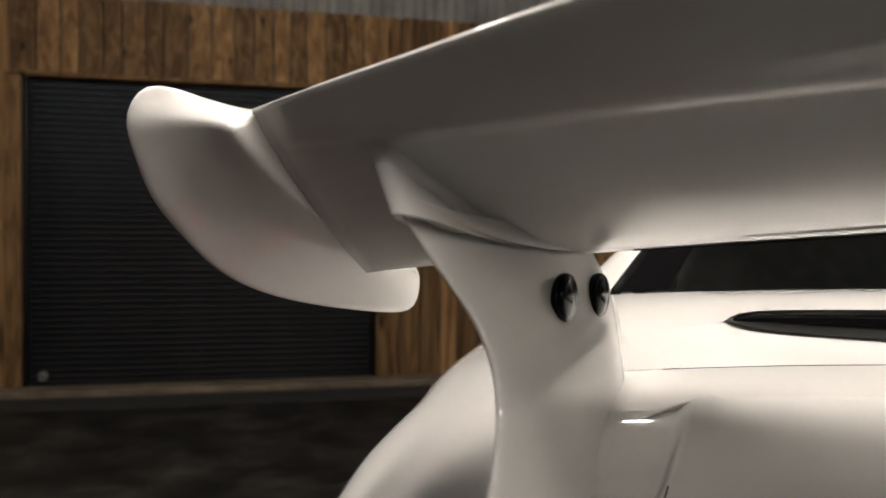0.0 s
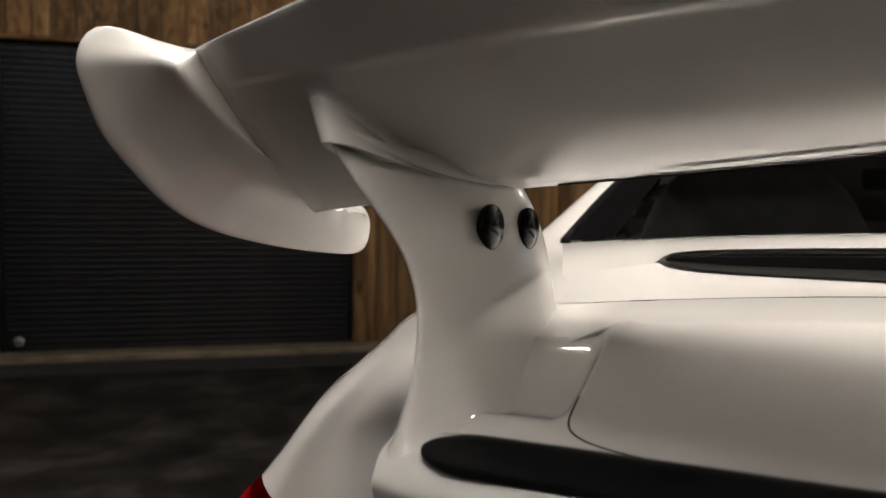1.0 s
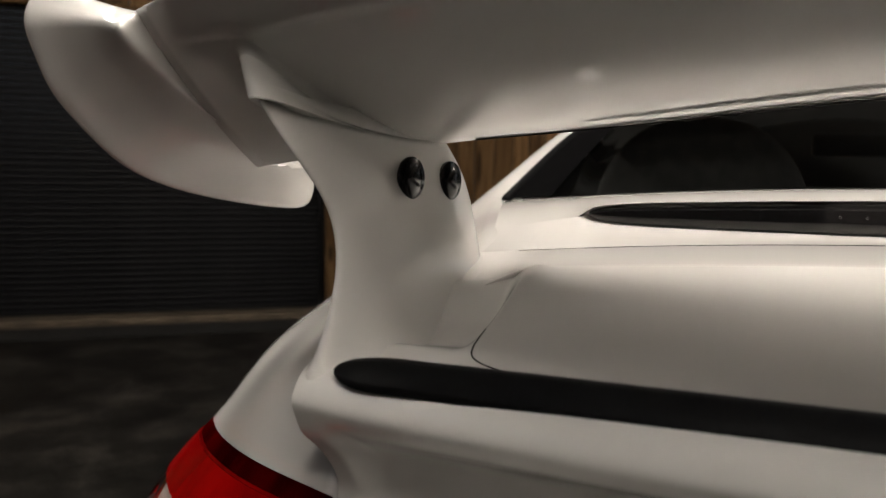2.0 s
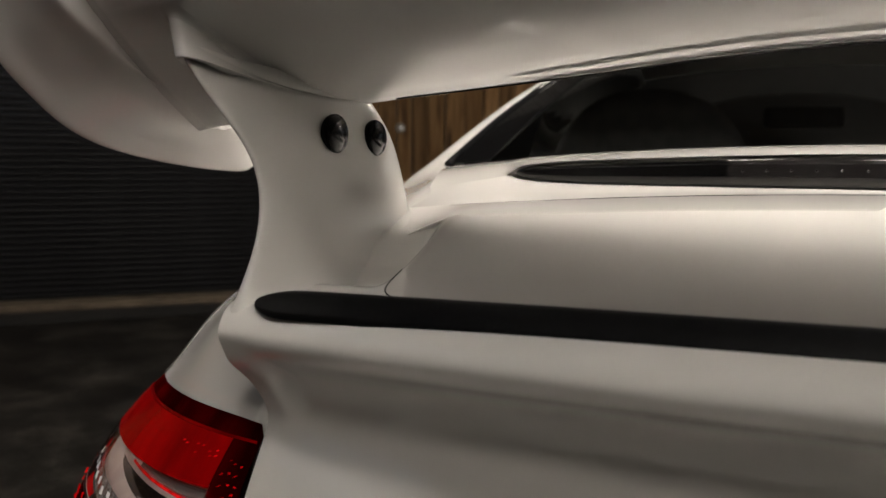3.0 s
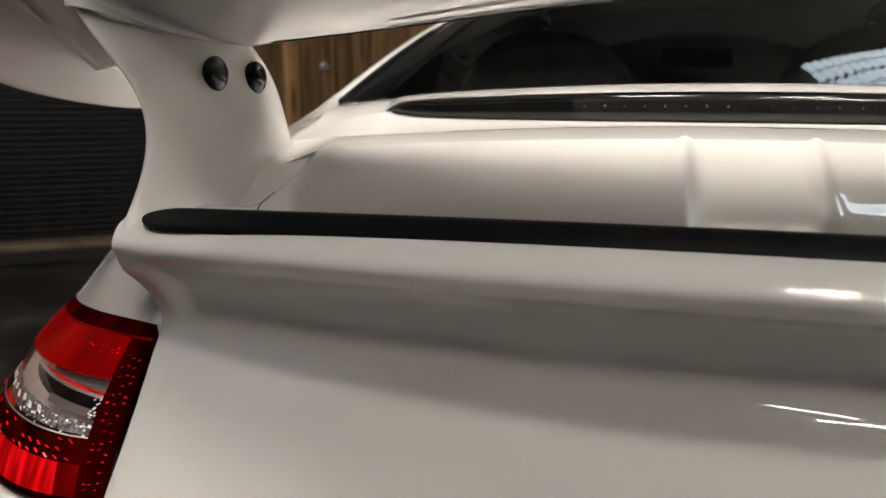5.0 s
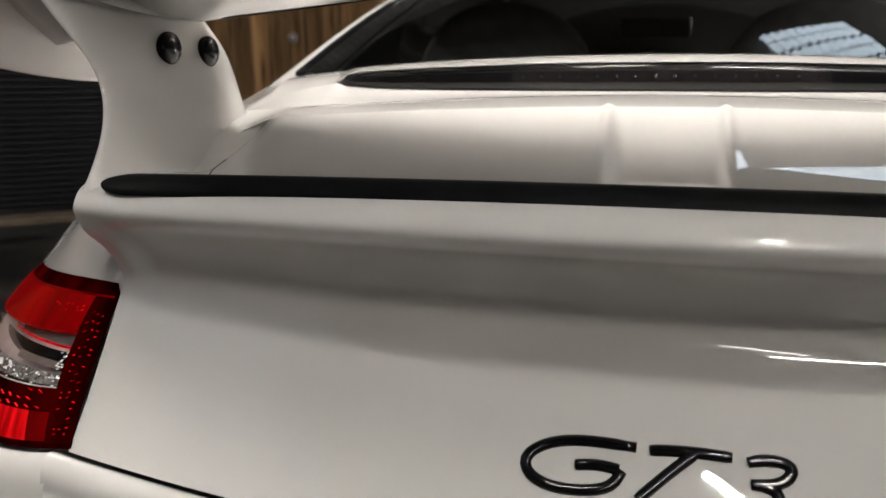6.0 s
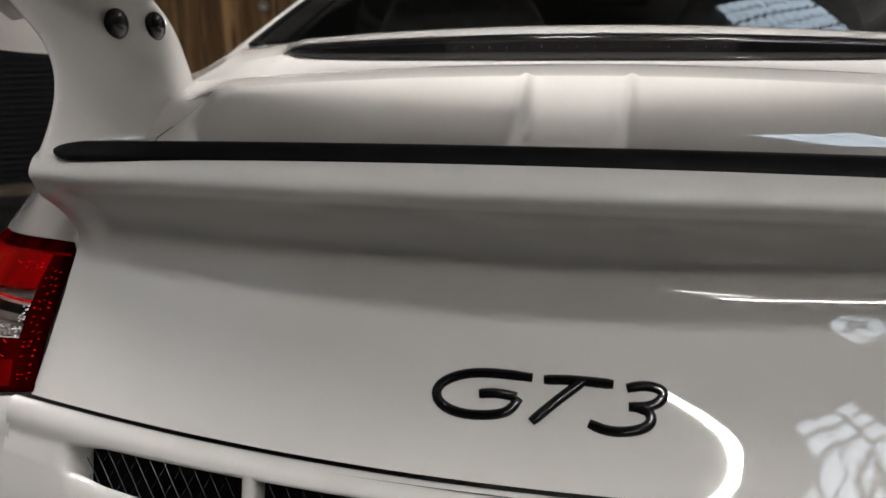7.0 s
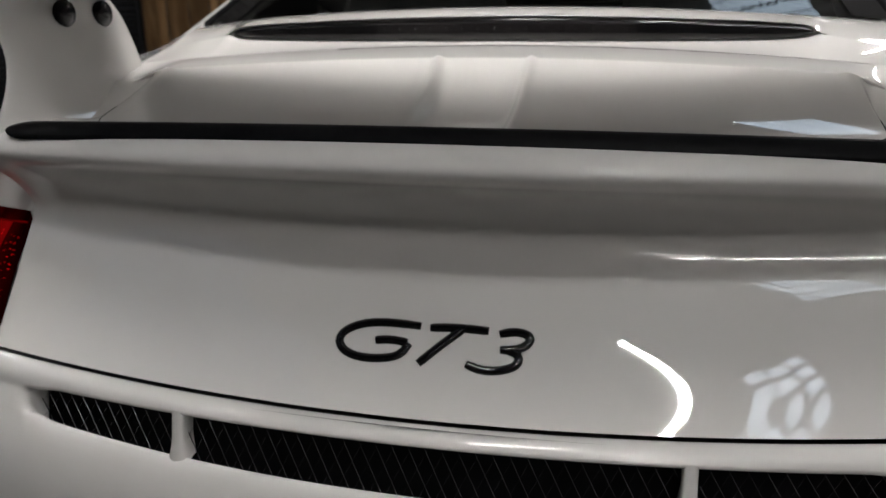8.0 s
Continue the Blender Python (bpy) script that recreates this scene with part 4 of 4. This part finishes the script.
# pylons between the lip and the wing
REAR = spline([(-0.452, 0.200, 0.912), (-0.454, 0.211, 0.933), (-0.457, 0.233, 0.962), (-0.462, 0.249, 0.995), (-0.471, 0.252, 1.022), (-0.483, 0.247, 1.044), (-0.497, 0.240, 1.066), (-0.511, 0.238, 1.087)], 30) + (0.0022, 0.001, 0.0022)
FRONT = spline([(-0.444, 0.486, 0.915), (-0.445, 0.478, 0.935), (-0.446, 0.468, 0.960), (-0.448, 0.458, 0.990), (-0.450, 0.446, 1.020), (-0.452, 0.434, 1.040), (-0.455, 0.420, 1.056), (-0.458, 0.408, 1.068)], 30) + (0.0022, 0.001, 0.0022)


def ring_at(r, f, half, sx, sag=0.0, thin=0.35, bead=0.0):
    """A rounded blade section from the rear point to the front point."""
    r, f = np.array(r), np.array(f)
    way = f - r
    across_way = np.array((way[1], -way[0], 0)) / math.hypot(way[0], way[1])
    pts = []
    for k in range(44):
        a = 2 * math.pi * k / 44
        c, s = math.cos(a), math.sin(a)
        u = 0.5 - 0.5 * math.copysign(abs(c) ** 0.5, c)
        w = math.copysign(abs(s) ** 0.8, s) * half * (1 - thin * u) * (1 - bead * (1 - step(0.05, 0.42, u)))
        p = r + way * u + across_way * w - (0, 0, sag * 4 * u * (1 - u))
        pts.append((-sx * p[0], p[1], p[2]))
    return pts


for sx in (-1, 1):
    rings = []
    for i in range(30):
        v = i / 29
        half = 0.0135 + 0.016 * (1 - step(0, 0.22, v)) ** 2 + 0.002 * step(0.6, 1, v)
        rings.append(ring_at(REAR[i], FRONT[i], half, sx, 0.008 * v**3, 0.35, 0.52 * step(0.05, 0.3, v)))
    pylon = part("wing_pylon", rows_mesh(rings, None, True, True), PAINT, car, "white upright wing support with two black bolt caps")
    for px, py, pz in ((-0.4537, 0.3408, 1.0412), (-0.4480, 0.4002, 1.0388)):
        way = Vector((0.985, -0.17, 0))
        at = Vector((px, py, pz)) + way * 0.0022
        at.x, way.x = at.x * -sx, way.x * -sx
        cap = part("bolt_cap", disc(bmesh.new(), at, way, 0.0152, 0.005, 32, 0.0015), CAP, pylon)
        bm = bmesh.new()
        bmesh.ops.create_uvsphere(bm, u_segments=20, v_segments=8, radius=0.0145, matrix=Matrix.Translation(at + way * 0.0015) @ Matrix.Diagonal((0.3, 1, 1, 1)))
        part("bolt_head", bm, CAP, cap)
    # foot of the wing: a blade over a narrow groove, flaring into the underside
    rears = (0.005, -0.003, -0.001) + spline([(-0.513, 0.2350, 1.0880), (-0.519, 0.235, 1.102), (-0.530, 0.244, 1.122), (-0.540, 0.262, 1.146)], 10)
    fronts = (0.002, 0.001, 0) + spline([(-0.458, 0.414, 1.0675), (-0.458, 0.415, 1.075), (-0.458, 0.416, 1.083), (-0.458, 0.416, 1.092)], 10)
    low = ring_at(rears[0], fronts[0], 0.0195, sx, 0.008, 0.45)
    rows = [ring_at(rears[0] + (0, 0.006, 0.004), fronts[0] + (0, -0.006, 0.003), 0.010, sx, 0.008, 0.45), ring_at(rears[0] + (0, 0.002, 0.0006), fronts[0] + (0, -0.002, 0.0004), 0.0165, sx, 0.008, 0.45)]
    rows += [low]
    head = ring_at(rears[-1], fronts[-1], 0.0215, sx, 0.0, 0.4)
    middle = np.mean(np.array(head)[:, :2], axis=0)
    way = Vector(np.array(head[12])[:2] - np.array(head[10])[:2])
    turn = 1 if np.array((way.y, -way.x)) @ (np.array(head[11])[:2] - middle) > 0 else -1
    sides = []
    for k, (p, q) in enumerate(zip(low, head)):
        way = Vector(np.array(head[(k + 1) % 44])[:2] - np.array(head[k - 1])[:2])
        out = np.array((way.y, -way.x)) / max(way.length, 1e-9)
        out = out * turn
        p, q = np.array(p), np.array(q)
        z1 = max(wing_lower(q[0], q[1]), p[2] + 0.003)
        r = min(0.006, 0.5 * (z1 - p[2]))
        line = [p + (q - p) * (1, 1, 0) * v + (0, 0, (z1 - r - p[2]) * v) for v in (0.06, 0.12, 0.35, 0.6, 0.85, 0.97, 1.0)]
        for b in np.linspace(0.45, math.pi / 2, 6):
            xy = q[:2] + out * r * 1.3 * (1 - math.cos(b))
            z = max(wing_lower(xy[0], xy[1]), p[2] + 0.003)
            line.append(np.array((*xy, z - r * (1 - math.sin(b)) + 0.0006)))
        sides.append(line)
    rows += [[line[i] for line in sides] for i in range(len(sides[0]))]
    part("wing_foot", rows_mesh(rows, None, True, False), PAINT, wing)
    part("gasket", rows_mesh([ring_at(np.array(REAR[-1]) + (0, 0.008, d), np.array(FRONT[-1]) + (0, -0.008, d), 0.0125, sx, 0.008) for d in (-0.005, 0.007)], None, True, True), PAINT, wing)

# wheels
for sx in (-1, 1):
    for y in (0.95, 3.3):
        bm = disc(bmesh.new(), (sx * 0.79, y, 0.33), (1, 0, 0), 0.33, 0.24, 40, 0.03)
        wheel = part("wheel", bm, TYRE, car)
        part("rim", disc(bmesh.new(), (sx * 0.905, y, 0.33), (1, 0, 0), 0.23, 0.02, 40, 0.005), ALLOY, wheel)

# cabin
for sx in (-1, 1):
    o = spline([(0, -0.22, 0), (0, -0.25, 0.3), (0, -0.23, 0.55), (0, -0.12, 0.72), (0, 0.12, 0.72), (0, 0.23, 0.55), (0, 0.25, 0.3), (0, 0.22, 0)], 40)
    rings = [[(sx * 0.36 + p[1] * k, 1.75 + d - 0.12 * p[2], 0.42 + p[2] * (0.9 + 0.1 * k)) for p in o] for k, d in ((0.85, 0.05), (1, 0.02), (1, -0.04), (0.88, -0.08))]
    part("seat", rows_mesh(rings, None, True, True), SEAT, car, "black bucket seat behind tinted glass")
part("mirror", box(bmesh.new(), -0.11, 0.11, 2.38, 2.41, 1.10, 1.165, 0.012), DARK, car)
part("dashboard", box(bmesh.new(), -0.66, 0.66, 2.55, 2.95, 0.75, 0.90, 0.05), DARK, car)
part("parcel_shelf", box(bmesh.new(), -0.48, 0.48, 0.83, 1.35, 0.86, 0.9, 0.01), DARK, car)
part("cabin_floor", box(bmesh.new(), -0.7, 0.7, 0.9, 3.0, 0.35, 0.40), DARK, car)
